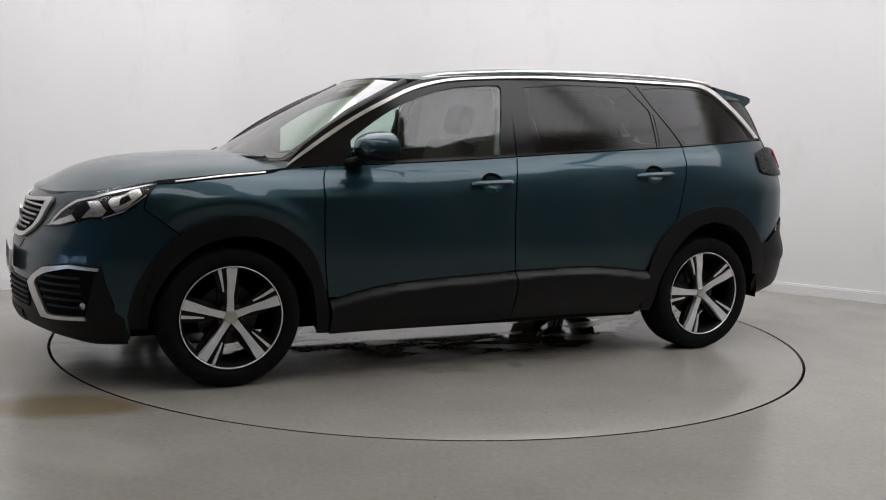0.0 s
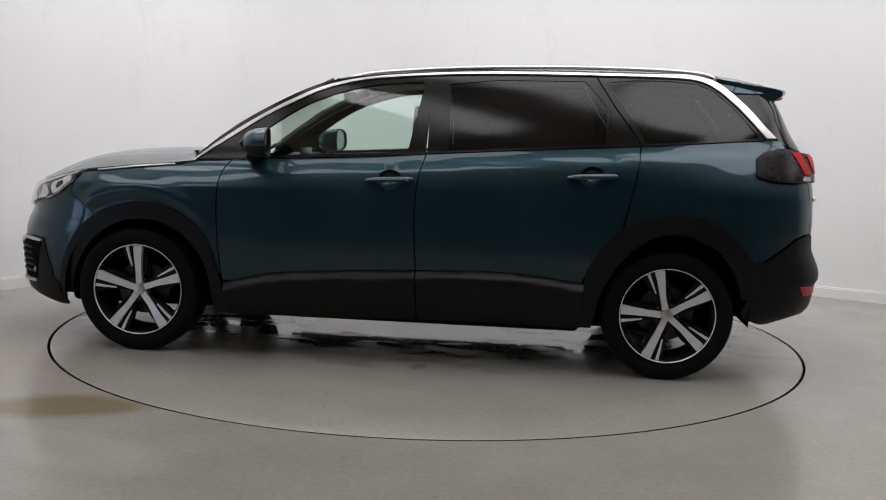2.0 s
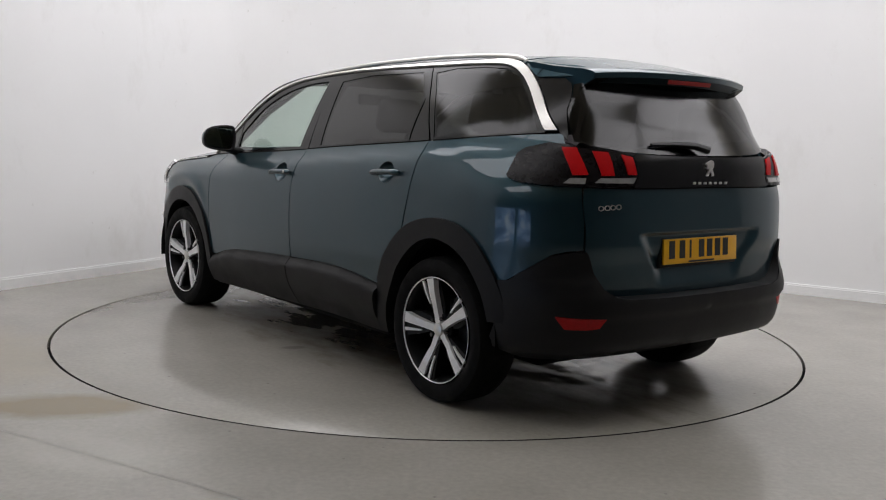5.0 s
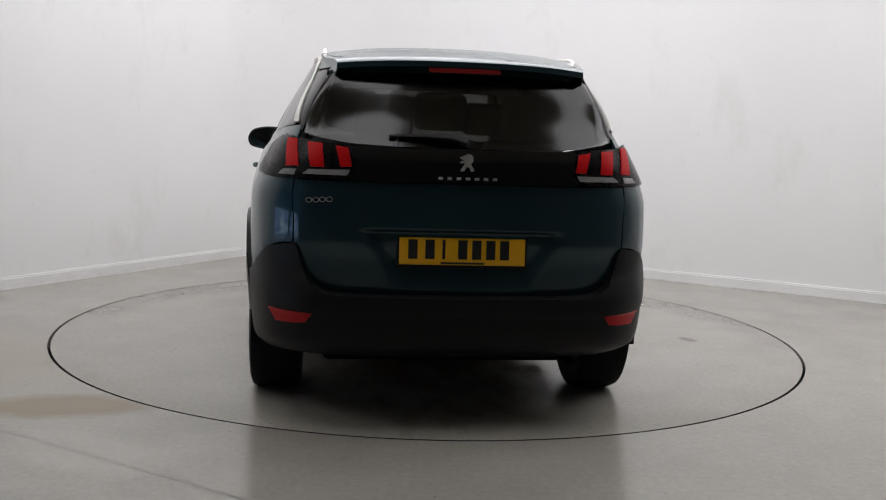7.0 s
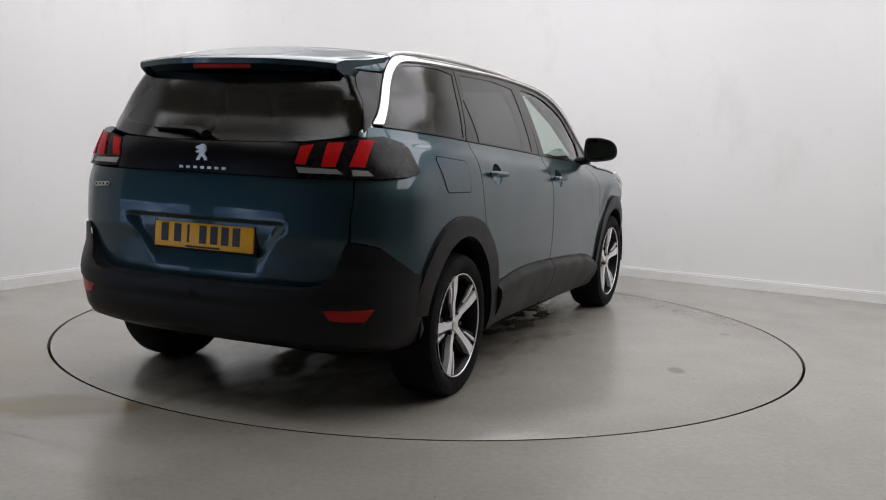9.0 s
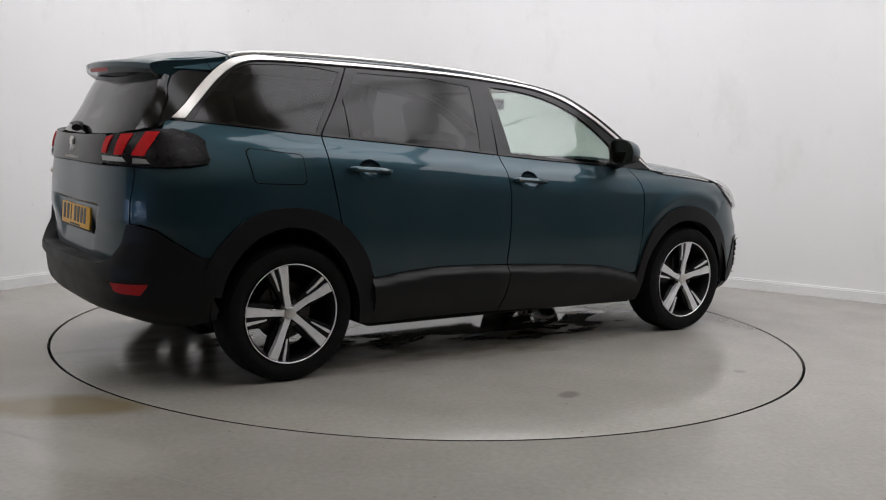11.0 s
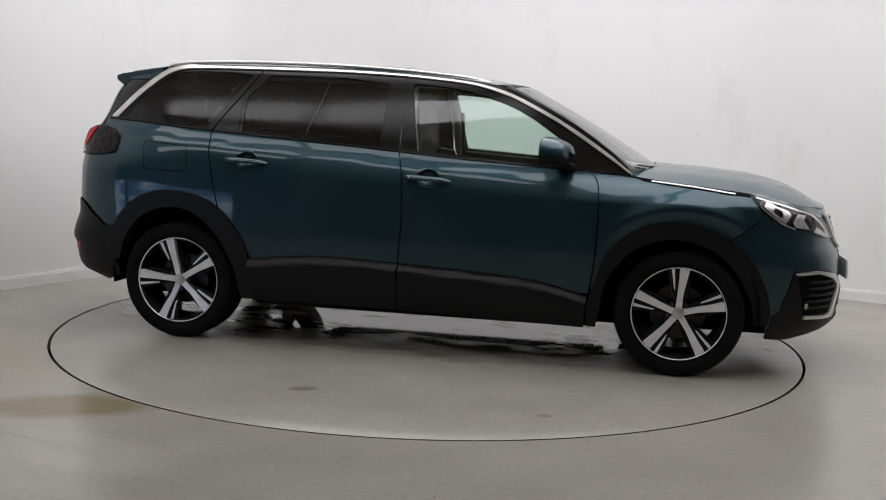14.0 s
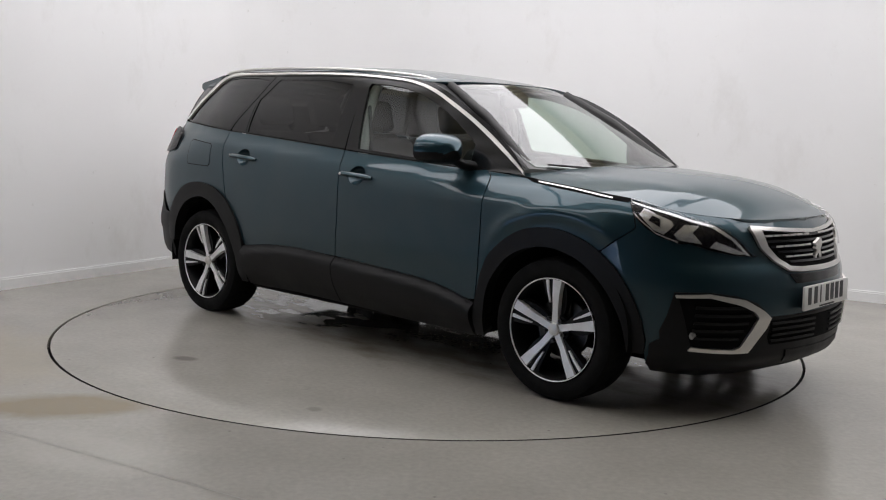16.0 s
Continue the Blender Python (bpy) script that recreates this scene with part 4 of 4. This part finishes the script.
    rows = [[bm.verts.new((.688 + o - .14 * y * k, sg * (.965 + y * k), 1.160 + z * k)) for y, z in rim] for k, o in ((1.0, 0), (1.0, -.006), (.90, -.008), (.86, .006))]
    for p, q in zip(rows, rows[1:]):
        for i in range(len(rim)):
            bm.faces.new((p[i], p[(i + 1) % len(rim)], q[(i + 1) % len(rim)], q[i]))
    part("mirror_bezel", bm, CLAD, mirror, "black mirror surround", 40)
    bm = bmesh.new()
    bm.faces.new([bm.verts.new((.690 - .14 * y * .87, sg * (.965 + y * .87), 1.160 + z * .87)) for y, z in rim])
    part("mirror_glass", bm, MIRROR, mirror, "mirror glass")
    tube("mirror_arm", [(.80, sg * .78, 1.075), (.79, sg * .84, 1.085), (.76, sg * .90, 1.115)], [.05, .042, .035], CLAD, mirror, "black mirror foot", .6, 12)
    # roof rail
    rail = curve([(.36, 1.510), (.32, 1.526), (.262, 1.541), (.154, 1.557), (-.153, 1.584), (-.461, 1.601), (-.769, 1.610), (-1.079, 1.613), (-1.389, 1.609), (-1.545, 1.598), (-1.60, 1.588), (-1.63, 1.574)], 3)
    tube("roof_rail", [(x, sg * (.575 if x < .1 else .575 - .10 * (x - .1)), z) for x, z in rail], .0105, CHROME, car, "silver roof rail", 1.0, 10)

# fuel flap on the right flank
fl = [(-1.378, .972), (-1.362, .99), (-1.372, 1.098), (-1.388, 1.112), (-1.632, 1.135), (-1.650, 1.12), (-1.628, .995), (-1.61, .978)]
c0 = (-1.505, 1.05)
panel("flap_gap", [side_poly([(c0[0] + (x - c0[0]) * 1.035, c0[1] + (z - c0[1]) * 1.06) for x, z in fl])], skin, DARK, car, "dark gap round the fuel flap", off=.001, thick=0, gap=.02, sides=(-1,))
panel("fuel_flap", [side_poly(fl)], skin, PAINT, car, "teal fuel flap", off=.0022, thick=.004, gap=.02, sides=(-1,))

# --- tail: tailgate, rear window, bumper
def plate_recess(p):
    a = abs(p.y)
    half = .27 + .115 * step(.66, .85, p.z)
    return -.024 * (1 - step(half - .03, half + .05, a)) * step(.59, .72, p.z) * (1 - step(.838, .856, p.z))


tg = tail_poly([(0, 1.038), (.3, 1.036), (.5, 1.036), (.66, 1.040), (.685, 1.038), (.686, .881), (.685, .764), (.673, .694), (.645, .64), (.612, .602), (.56, .583), (.45, .578), (.275, .58), (0, .582)])


def tailgate_skin(s, z):
    p = skin(s, z)
    return p + Vector((-plate_recess(p), 0, 0))


tailgate = panel("tailgate", [tg], tailgate_skin, PAINT, car, "teal tailgate with a recess for the number plate", gap=.014, sides=(1, -1), seam=at_mid)
strip = [(.0, 1.044), (.3, 1.042), (.486, 1.042), (.476, 1.092), (.516, 1.172), (.5, 1.180), (.285, 1.174), (0, 1.172)]
band = panel("light_band", [strip], lamp_skin, GLOSSBLACK, tailgate, "gloss black band between the tail lights", off=.010, thick=.02, sides=(1, -1), seam=at_mid)
rg = tail_poly([(0, 1.178), (.285, 1.180), (.467, 1.188), (.60, 1.210), (.650, 1.225), (.640, 1.29), (.622, 1.36), (.588, 1.418), (.563, 1.465), (.5, 1.485), (0, 1.49)])
rw = panel("rear_window", [rg], skin, PRIVACY, tailgate, "dark privacy rear window", off=.004, thick=0, gap=.05, sides=(1, -1), seam=at_mid)
rw.visible_shadow = False
tube("rear_wiper", [(-2.205, -.01, 1.205), (-2.178, .05, 1.222), (-2.160, .16, 1.226), (-2.150, .31, 1.224)], [.026, .024, .018, .008], CLAD, tailgate, "black rear wiper arm", .7, 8)
badge = [(.030 - px * .0012, 1.163 - py * .00128) for px, py in ((10, 8), (22, 4), (30, 0), (42, 3), (48, 12), (47, 24), (40, 31), (43, 38), (51, 47), (50, 55), (40, 55), (37, 46), (28, 40), (21, 48), (18, 55), (5, 55), (8, 48), (16, 37), (20, 28), (10, 31), (2, 27), (8, 23), (17, 20), (9, 18), (2, 13))]


def flat_shape(name, outline, x, mat, parent, label, deep=.006, nose=1):
    """A small plate cut to an outline of (y, z), standing on a plane across the car."""
    bm = bmesh.new()
    f = bm.faces.new([bm.verts.new((x, y, z)) for y, z in outline])
    r = bmesh.ops.extrude_face_region(bm, geom=[f])
    bmesh.ops.translate(bm, vec=(deep * nose, 0, 0), verts=[v for v in r["geom"] if isinstance(v, bmesh.types.BMVert)])
    bmesh.ops.triangulate(bm, faces=[q for q in bm.faces if len(q.verts) > 4])
    return part(name, bm, mat, parent, label)


def rect(y0, y1, z0, z1):
    return [(y0, z0), (y1, z0), (y1, z1), (y0, z1)]


xb = lamp_skin(0.001, 1.125).x - .011
flat_shape("emblem", badge, xb + .002, CHROME, tailgate, "plain chrome maker's emblem", .008, -1)
for k in range(7):
    y = .112 - k * .037
    flat_shape("lettering", rect(y - .018, y, 1.057, 1.068), lamp_skin(0.05, 1.062).x - .010, CHROME, tailgate, "small chrome bar of lettering", .004, -1)
for k, y in enumerate((.640, .612, .586, .558)):
    bm = bmesh.new()
    yy = y - .012
    p = skin(run_tail(yy, .955), .955)
    bmesh.ops.create_cone(bm, cap_ends=False, segments=18, radius1=1, radius2=1, depth=.006, matrix=pose(p.x - .004, yy, .958 + .002 * k, 0, 90, -14) @ Matrix.Diagonal((.011, .0135, 1, 1)))
    bmesh.ops.solidify(bm, geom=bm.faces[:], thickness=.003)
    part("model_figure", bm, CHROME, tailgate, "small plain chrome figure shape", 40)


def number_plate(x, lean, z0, mat, nose, label, name="number_plate"):
    ob = box(name, (-.006, .006, -.26, .26, -.0555, .0555), mat, car, label, .003)
    ob.matrix_local = pose(x, 0, z0, 0, lean, 0)
    h = .079
    ys = [-.205, -.135, -.078, .0, .058, .116, .174]
    ws = [.038, .038, .012, .038, .038, .038, .038]
    for y, w in zip(ys, ws):
        y *= nose
        bar = box("plain_bar", (.0065 * nose - .001, .0065 * nose + .001, y - (w / 2), y + (w / 2), -h / 2 + .008, h / 2 + .008), INK, ob, "plain dark bar")
    box("plain_bar", (.0065 * nose - .001, .0065 * nose + .001, -.09, .09, -.0515, -.0435), INK, ob, "thin plain dark bar")
    return ob


box("plate_holder", (-2.203, -2.169, -.272, .272, .692, .828), CLAD, car, "black plate holder", .006)
number_plate(-2.2075, 3.5, .763, YELLOW, -1, "yellow rear number plate with dark bars")
rb_top = [(0, .575), (.3, .577), (.50, .580), (.57, .592), (.622, .625), (.652, .69), (.672, .76), (.682, .778), (.735, .774)]
rb = tail_poly(rb_top, BUMPER) + [on(x, z, BUMPER) for x, z in ((-2.062, .756), (-2.0, .708), (-1.90, .640), (-1.835, .632), (-1.85, .50), (-1.815, .43), (-1.79, .38), (-1.80, .34), (-1.90, .305))] + tail_poly([(.74, .300), (.6, .296), (.4, .294), (0, .294)], BUMPER)
bumper = panel("rear_bumper", [rb], bumper_skin, CLAD, car, "black plastic rear bumper with a loading ledge", off=.004, thick=.0, gap=.03, sides=(1, -1))
led = [bumper_skin(s, z) for s, z in tail_poly(dense(rb_top, .04), BUMPER)]
for sg in (1, -1):
    ribbon("ledge", [(p.x, p.y * sg, p.z) for p in led], [(p.x + .11 * (1 - step(.6, .75, p.y)), (p.y - .05 * step(.55, .7, p.y)) * sg, p.z + .006) for p in led], CLAD, bumper, "ledge of the bumper", 2)
    panel("reflector", [tail_poly([(.785, .512), (.70, .508), (.605, .502), (.632, .464), (.68, .458), (.752, .457)], BUMPER)], bumper_skin, REFLEX, bumper, "red bumper reflector", off=.007, thick=.006, gap=.02, sides=(sg,))

# --- nose: painted bumper, black lower part, grille, plate, fog surrounds
top = [(0, .897), (.2, .899), (.416, .901), (.535, .908), (.65, .921), (.71, .933)]
fb = nose_poly(top) + [on(x, z) for x, z in dense([(1.85, .952), (1.785, .962), (1.783, .95), (1.806, .90), (1.818, .853), (1.74, .795), (1.667, .738), (1.70, .683), (1.786, .59), (1.845, .47), (1.873, .36), (1.87, .26)], .05)] + nose_poly([(.74, .225), (.6, .205), (.4, .2), (0, .2)])
fbump = panel("front_bumper", [fb], skin, PAINT, car, "teal front bumper over a black lower part", thick=.012, gap=.028, sides=(1, -1), seam=at_mid)
low = nose_poly([(0, .48), (.25, .478), (.42, .478), (.50, .545), (.60, .580), (.70, .594), (.785, .588), (.792, .48), (.798, .41)]) + [on(1.945, .375), on(1.90, .345), on(1.87, .25)] + nose_poly([(.74, .215), (.6, .197), (.4, .193), (0, .193)])
panel("lower_bumper", [low], skin, CLAD, fbump, "black plastic lower bumper", off=.006, thick=.012, gap=.028, sides=(1, -1), seam=at_mid)
gr = nose_poly([(0, .848), (.2, .856), (.38, .866), (.462, .872), (.468, .862), (.436, .778), (.37, .718), (.292, .674), (.2, .667), (0, .664)])
gin = nose_poly([(.0, .833), (.2, .840), (.405, .852), (.392, .785), (.34, .732), (.275, .692), (.2, .686), (0, .684)])
grille = panel("grille", [gr], skin, DARK, car, "dark radiator grille with chrome dashes in a chrome frame", off=.004, thick=.02, sides=(1, -1), seam=at_mid)
panel("grille_frame", [gr[:-1] + [gr[-1]] + gin[::-1]], skin, CHROME, grille, "satin chrome frame", off=.016, thick=.014, gap=.02, sides=(1, -1), seam=at_mid)
for k in range(6):
    z = .703 + k * .0235
    yw = .255 + .125 * step(.69, .80, z) + .02 * k / 6
    panel("slat", [nose_poly([(0, z), (yw, z + .003), (yw, z + .014), (0, z + .011)])], skin, GLOSSBLACK, grille, off=.012, thick=.008, gap=.03, sides=(1, -1), seam=at_mid)
    if k % 2:
        for j in range(6):
            y0 = .055 + j * .058
            if y0 + .05 < yw:
                for sg in (1, -1):
                    panel("chrome_dash", [nose_poly([(y0, z + .005), (y0 + .05, z + .005), (y0 + .05, z + .013), (y0, z + .013)])], skin, CHROME, grille, off=.0145, thick=.004, gap=.03, sides=(sg,))
em = [(-y * 1.45, .762 + (z - 1.126) * 1.35) for y, z in badge]
flat_shape("emblem", em, skin(GIRTH - .001, .76).x + .008, CHROME, grille, "plain chrome maker's emblem", .014, 1)
panel("grille_lip", [nose_poly([(0, .655), (.283, .662), (.245, .618), (0, .618)])], skin, GLOSSBLACK, fbump, "dark recess below the grille", off=.003, thick=.01, sides=(1, -1), seam=at_mid)
number_plate(2.358, -2, .553, WHITE, 1, "white front number plate with dark bars")
panel("lower_grille", [nose_poly([(0, .466), (.25, .466), (.415, .462), (.425, .385), (.41, .352), (0, .352)])], skin, DARK, fbump, "dark lower air intake", off=.008, thick=.004, sides=(1, -1), seam=at_mid)
for k in range(4):
    z = .365 + k * .026
    for sg in (1, -1):
        panel("intake_slat", [nose_poly([(.085, z), (.41, z), (.41, z + .011), (.085, z + .011)])], skin, CLAD, fbump, off=.015, thick=.012, gap=.03, sides=(sg,))
panel("skid_lip", [nose_poly([(0, .318), (.30, .318), (.29, .268), (0, .268)])], skin, CLAD, fbump, "black skid lip", off=.012, thick=.012, sides=(1, -1), seam=at_mid)
for sg in (1, -1):
    S = (sg,)
    oo = [(.782, .578), (.699, .588), (.569, .563), (.47, .510), (.427, .478), (.45, .43), (.532, .327), (.60, .326), (.735, .335)]
    ii = [(.730, .350), (.60, .342), (.575, .350), (.525, .43), (.498, .482), (.52, .508), (.59, .540), (.70, .572), (.78, .566)]
    panel("fog_recess", [nose_poly([(.775, .566), (.70, .570), (.59, .540), (.50, .48), (.575, .352), (.73, .352)])], skin, DARK, fbump, "dark fog lamp recess", off=.010, thick=.006, gap=.02, sides=S)
    for k in range(5):
        z = .385 + k * .034
        y1 = .735
        y0 = .53 + abs(z - .48) * .55
        panel("fog_slat", [nose_poly([(y0, z), (y1, z), (y1, z + .012), (y0, z + .012)])], skin, CLAD, fbump, off=.017, thick=.012, gap=.03, sides=S)
    panel("fog_surround", [nose_poly(oo + ii)], skin, CHROME, fbump, "satin chrome bracket round the fog lamp", off=.020, thick=.018, gap=.02, sides=S)
    p = skin(run_nose(.735, .40), .40)
    bm = bmesh.new()
    bmesh.ops.create_uvsphere(bm, u_segments=20, v_segments=10, radius=1, matrix=pose(p.x + .012, sg * .742, .40, 0, 0, sg * 40) @ Matrix.Diagonal((.006, .017, .017, 1)))
    part("fog_lamp", bm, WHITELENS, fbump, "small round fog lamp", 80)
    # pillars beside the windscreen
    A = [screen_skin(.985, v) + Vector((0, 0, .001)) for v in np.linspace(-.05, 1.0, 16)]
    B = []
    hi = [(x, z) for x, z in CHI if x > .36]
    for k in range(16):
        f = k / 15 * (len(hi) - 1)
        i = min(int(f), len(hi) - 2)
        x, z = (hi[i][q] + (hi[i + 1][q] - hi[i][q]) * (f - i) for q in (0, 1))
        B.append(skin(run_at(x, z), z))
    ribbon("windscreen_pillar", A, B, CLAD, car, "black windscreen pillar", 3, side=sg)
    # front wipers
for y0, y1 in ((.60, .04), (-.06, -.62)):
    ys = [y0 + (y1 - y0) * k / 4 for k in range(5)]
    tube("front_wiper", [(screen_skin(abs(y) / .735, -.015 + .006 * k).x + .004, y, screen_skin(abs(y) / .735, -.015 + .006 * k).z + .010) for k, y in enumerate(ys)], [.010, .008, .007, .006, .005], CLAD, car, "black wiper blade", .8, 8)

# --- wheels
def make_wheel():
    bm = bmesh.new()
    lathe(bm, [(.246, .012), (.240, .006), (.232, -.01), (.222, -.05), (.218, -.17), (.236, -.19)], 60)
    wheel = part("wheel", bm, WEB, None, "alloy wheel, black with machined silver spokes", 35)
    bm = bmesh.new()
    lathe(bm, [(.236, -.20), (.250, -.205), (.30, -.215), (.326, -.205), (.338, -.18), (.3415, -.14), (.3415, -.05), (.338, -.012), (.327, .010), (.302, .020), (.272, .016), (.252, .006), (.244, -.002)], 72)
    part("tyre", bm, RUBBER, wheel, "black rubber tyre", 40)
    bm = bmesh.new()
    lathe(bm, [(.2465, .009), (.2475, .0125), (.2450, .0135), (.2425, .011), (.2415, .006)], 72)
    part("rim_edge", bm, SILVER, wheel, "silver rim edge", 60)

    def spoke(pts, y0, y1, mat, name, label, turn):
        bm = bmesh.new()
        t = radians(turn)
        rot = lambda r, s: (r * math.cos(t) - s * math.sin(t), r * math.sin(t) + s * math.cos(t))
        top, bot = [], []
        for r, s in pts:
            x, z = rot(r, -s)
            dish = .022 * (1 - step(.04, .22, r))
            top.append(bm.verts.new((x, y1 - dish, z)))
            bot.append(bm.verts.new((x, y0 - dish, z)))
        n = len(pts)
        half = n // 2
        for k in range(half - 1):
            bm.faces.new((top[k], top[k + 1], top[n - 2 - k], top[n - 1 - k]))
        for k in range(n):
            bm.faces.new((top[k], top[(k + 1) % n], bot[(k + 1) % n], bot[k]))
        return part(name, bm, mat, wheel, label)
    for k in range(5):
        a = 72 * k
        spoke([(.024, -.017), (.10, -.0165), (.17, -.0265), (.2375, -.037), (.2405, .013), (.17, .0125), (.10, .014), (.024, .017)], -.02, .008, SILVER, "spoke", "machined silver spoke", a)
        spoke([(.125, .028), (.18, .0335), (.236, .040), (.233, .056), (.18, .0445), (.125, .034)], -.02, .006, SILVER, "side_spoke", "thin machined strip", a)
        spoke([(.05, .0), (.11, .012), (.18, .012), (.234, .016), (.226, .078), (.17, .062), (.10, .036), (.05, .022)], -.045, -.003, WEB, "spoke_web", "black spoke web", a)
        spoke([(.05, -.022), (.10, -.042), (.15, -.050), (.21, -.046), (.236, -.036), (.2, -.026), (.10, -.018), (.05, -.012)], -.06, -.022, WEB, "spoke_web", "black spoke web", a)
        t = radians(a + 36)
        bm = bmesh.new()
        bmesh.ops.create_cone(bm, cap_ends=True, segments=6, radius1=.0105, radius2=.009, depth=.02, matrix=pose(.057 * math.cos(t), -.016, .057 * math.sin(t), 90))
        part("wheel_bolt", bm, IRON, wheel, "steel wheel bolt")
    bm = bmesh.new()
    lathe(bm, [(.0005, -.001), (.02, -.002), (.029, -.006), (.032, -.014), (.032, -.03)], 28)
    part("hub_cap", bm, CHROME, wheel, "silver hub cap", 30)
    bm = bmesh.new()
    lathe(bm, [(.048, -.03), (.072, -.032), (.076, -.06)], 28)
    part("hub", bm, WEB, wheel, "black wheel hub", 40)
    bm = bmesh.new()
    lathe(bm, [(.06, -.085), (.145, -.085), (.147, -.09), (.147, -.11), (.06, -.11)], 40)
    part("brake_disc", bm, IRON, wheel, "grey iron brake disc", 40)
    box("brake_caliper", (.06, .15, -.13, -.065, -.05, .05), IRON, wheel, "grey brake caliper", .01)
    return wheel


wheel = make_wheel()
# the wheel is built facing +y; each stands at its hub, turned as it came to rest
for k, (x, sg, a) in enumerate(((1.42, 1, 93), (-1.42, 1, 105), (1.42, -1, 88), (-1.42, -1, 105))):
    m = Matrix.Translation((x, .872 * sg, .3380)) @ pose(0, 0, 0, 0, 0, 0 if sg > 0 else 180) @ pose(0, 0, 0, 0, a - 180, 0)
    w = wheel if k == 3 else copy_thing(wheel, m)
    w.matrix_basis = m
    w.parent = car

# --- cabin
def seat(x, y, width, hz=.62):
    bm = bmesh.new()
    box_bm(bm, -.26, .26, -width / 2, width / 2, -.07, .07, .05, pose(x + .02, y, hz, 0, -6))
    box_bm(bm, -.07, .07, -width / 2, width / 2, -.05, .58, .05, pose(x - .24, y, hz + .02, 0, -20))
    s = part("seat", bm, CLOTH, car, "dark grey cloth seat", 50)
    bm = bmesh.new()
    box_bm(bm, -.05, .05, -.13, .13, -.09, .10, .04, pose(x - .48, y, hz + .70, 0, -14))
    part("headrest", bm, CLOTH, s, "padded headrest", 60)


for y in (.37, -.37):
    seat(.12, y, .50)
for y in (.44, 0, -.44):
    seat(-.78, y, .42, .64)
for y in (.32, -.32):
    seat(-1.42, y, .42, .60)
bm = bmesh.new()
box_bm(bm, .78, 1.22, -.70, .70, .72, 1.04, .06)
box_bm(bm, .70, .95, -.68, .68, .70, .98, .05)
dash = part("dashboard", bm, TRIM, car, "dark moulded dashboard", 50)
box("screen", (.70, .72, -.12, .12, .99, 1.12), GLOSSBLACK, dash, "black centre screen", .006)
box("instrument_hood", (.72, .88, -.56, -.20, 1.0, 1.08), TRIM, dash, "dark instrument hood", .03)
bm = bmesh.new()
ring = []
for k in range(32):
    t = 2 * math.pi * k / 32
    ring.append([bm.verts.new((.016 * math.sin(q), (.165 + .015 * math.cos(q)) * math.cos(t), (.155 + .015 * math.cos(q)) * math.sin(t))) for q in np.linspace(0, 2 * math.pi, 9)[:-1]])
for k in range(32):
    for j in range(8):
        bm.faces.new((ring[k][j], ring[(k + 1) % 32][j], ring[(k + 1) % 32][(j + 1) % 8], ring[k][(j + 1) % 8]))
box_bm(bm, -.012, .012, -.15, .15, -.03, .03, .01)
bmesh.ops.transform(bm, matrix=pose(.56, -.37, .93, 0, -22), verts=bm.verts)
part("steering_wheel", bm, TRIM, car, "dark steering wheel", 50)
box("inside_mirror", (.42, .46, -.12, .12, 1.40, 1.47), TRIM, car, "dark inside mirror", .015)
for sg in (1, -1):
    bm = bmesh.new()
    box_bm(bm, -1.0, .93, sg * .78 - .02, sg * .78 + .02, .45, 1.04, .02)
    part("door_lining", bm, TRIM, car, "dark door lining", 50)
    lin = side_poly([(-1.2, 1.20), (-1.9, 1.24), (-1.9, .9), (-1.2, .9)])
    panel("boot_lining", [lin], skin, TRIM, car, "dark boot lining", off=-.07, thick=0, gap=.1, sides=(sg,))
    tube("pillar_lining", [(-.07, sg * .735, 1.10), (-.10, sg * .668, 1.35), (-.12, sg * .575, 1.52)], .032, LINER, car, "pale pillar lining", 1.0, 8)
    tube("pillar_lining", [(1.08, sg * .68, 1.10), (.75, sg * .61, 1.33), (.42, sg * .54, 1.50)], .026, TRIM, car, "dark pillar lining", 1.0, 8)
    tube("seat_belt", [(-.06, sg * .70, 1.38), (-.03, sg * .68, 1.0), (.0, sg * .66, .6)], .012, CLOTH, car, "dark seat belt", 1.0, 6)


# ---- what moves: the turntable carries the car round clockwise ----
def motions():
    rows_disc, rows_car = [], []
    for k in range(33):
        t = k * .5
        shown = math.floor(t * 25 + 1e-6) / 25
        turn = pose(0, 0, 0, 0, 0, 205.05 - 15.5 * shown)
        rows_disc.append((t, turn))
        rows_car.append((t, turn @ Matrix.Translation((.078, .117, 0))))
    walk(turntable, rows_disc)
    walk(car, rows_car)


motions()
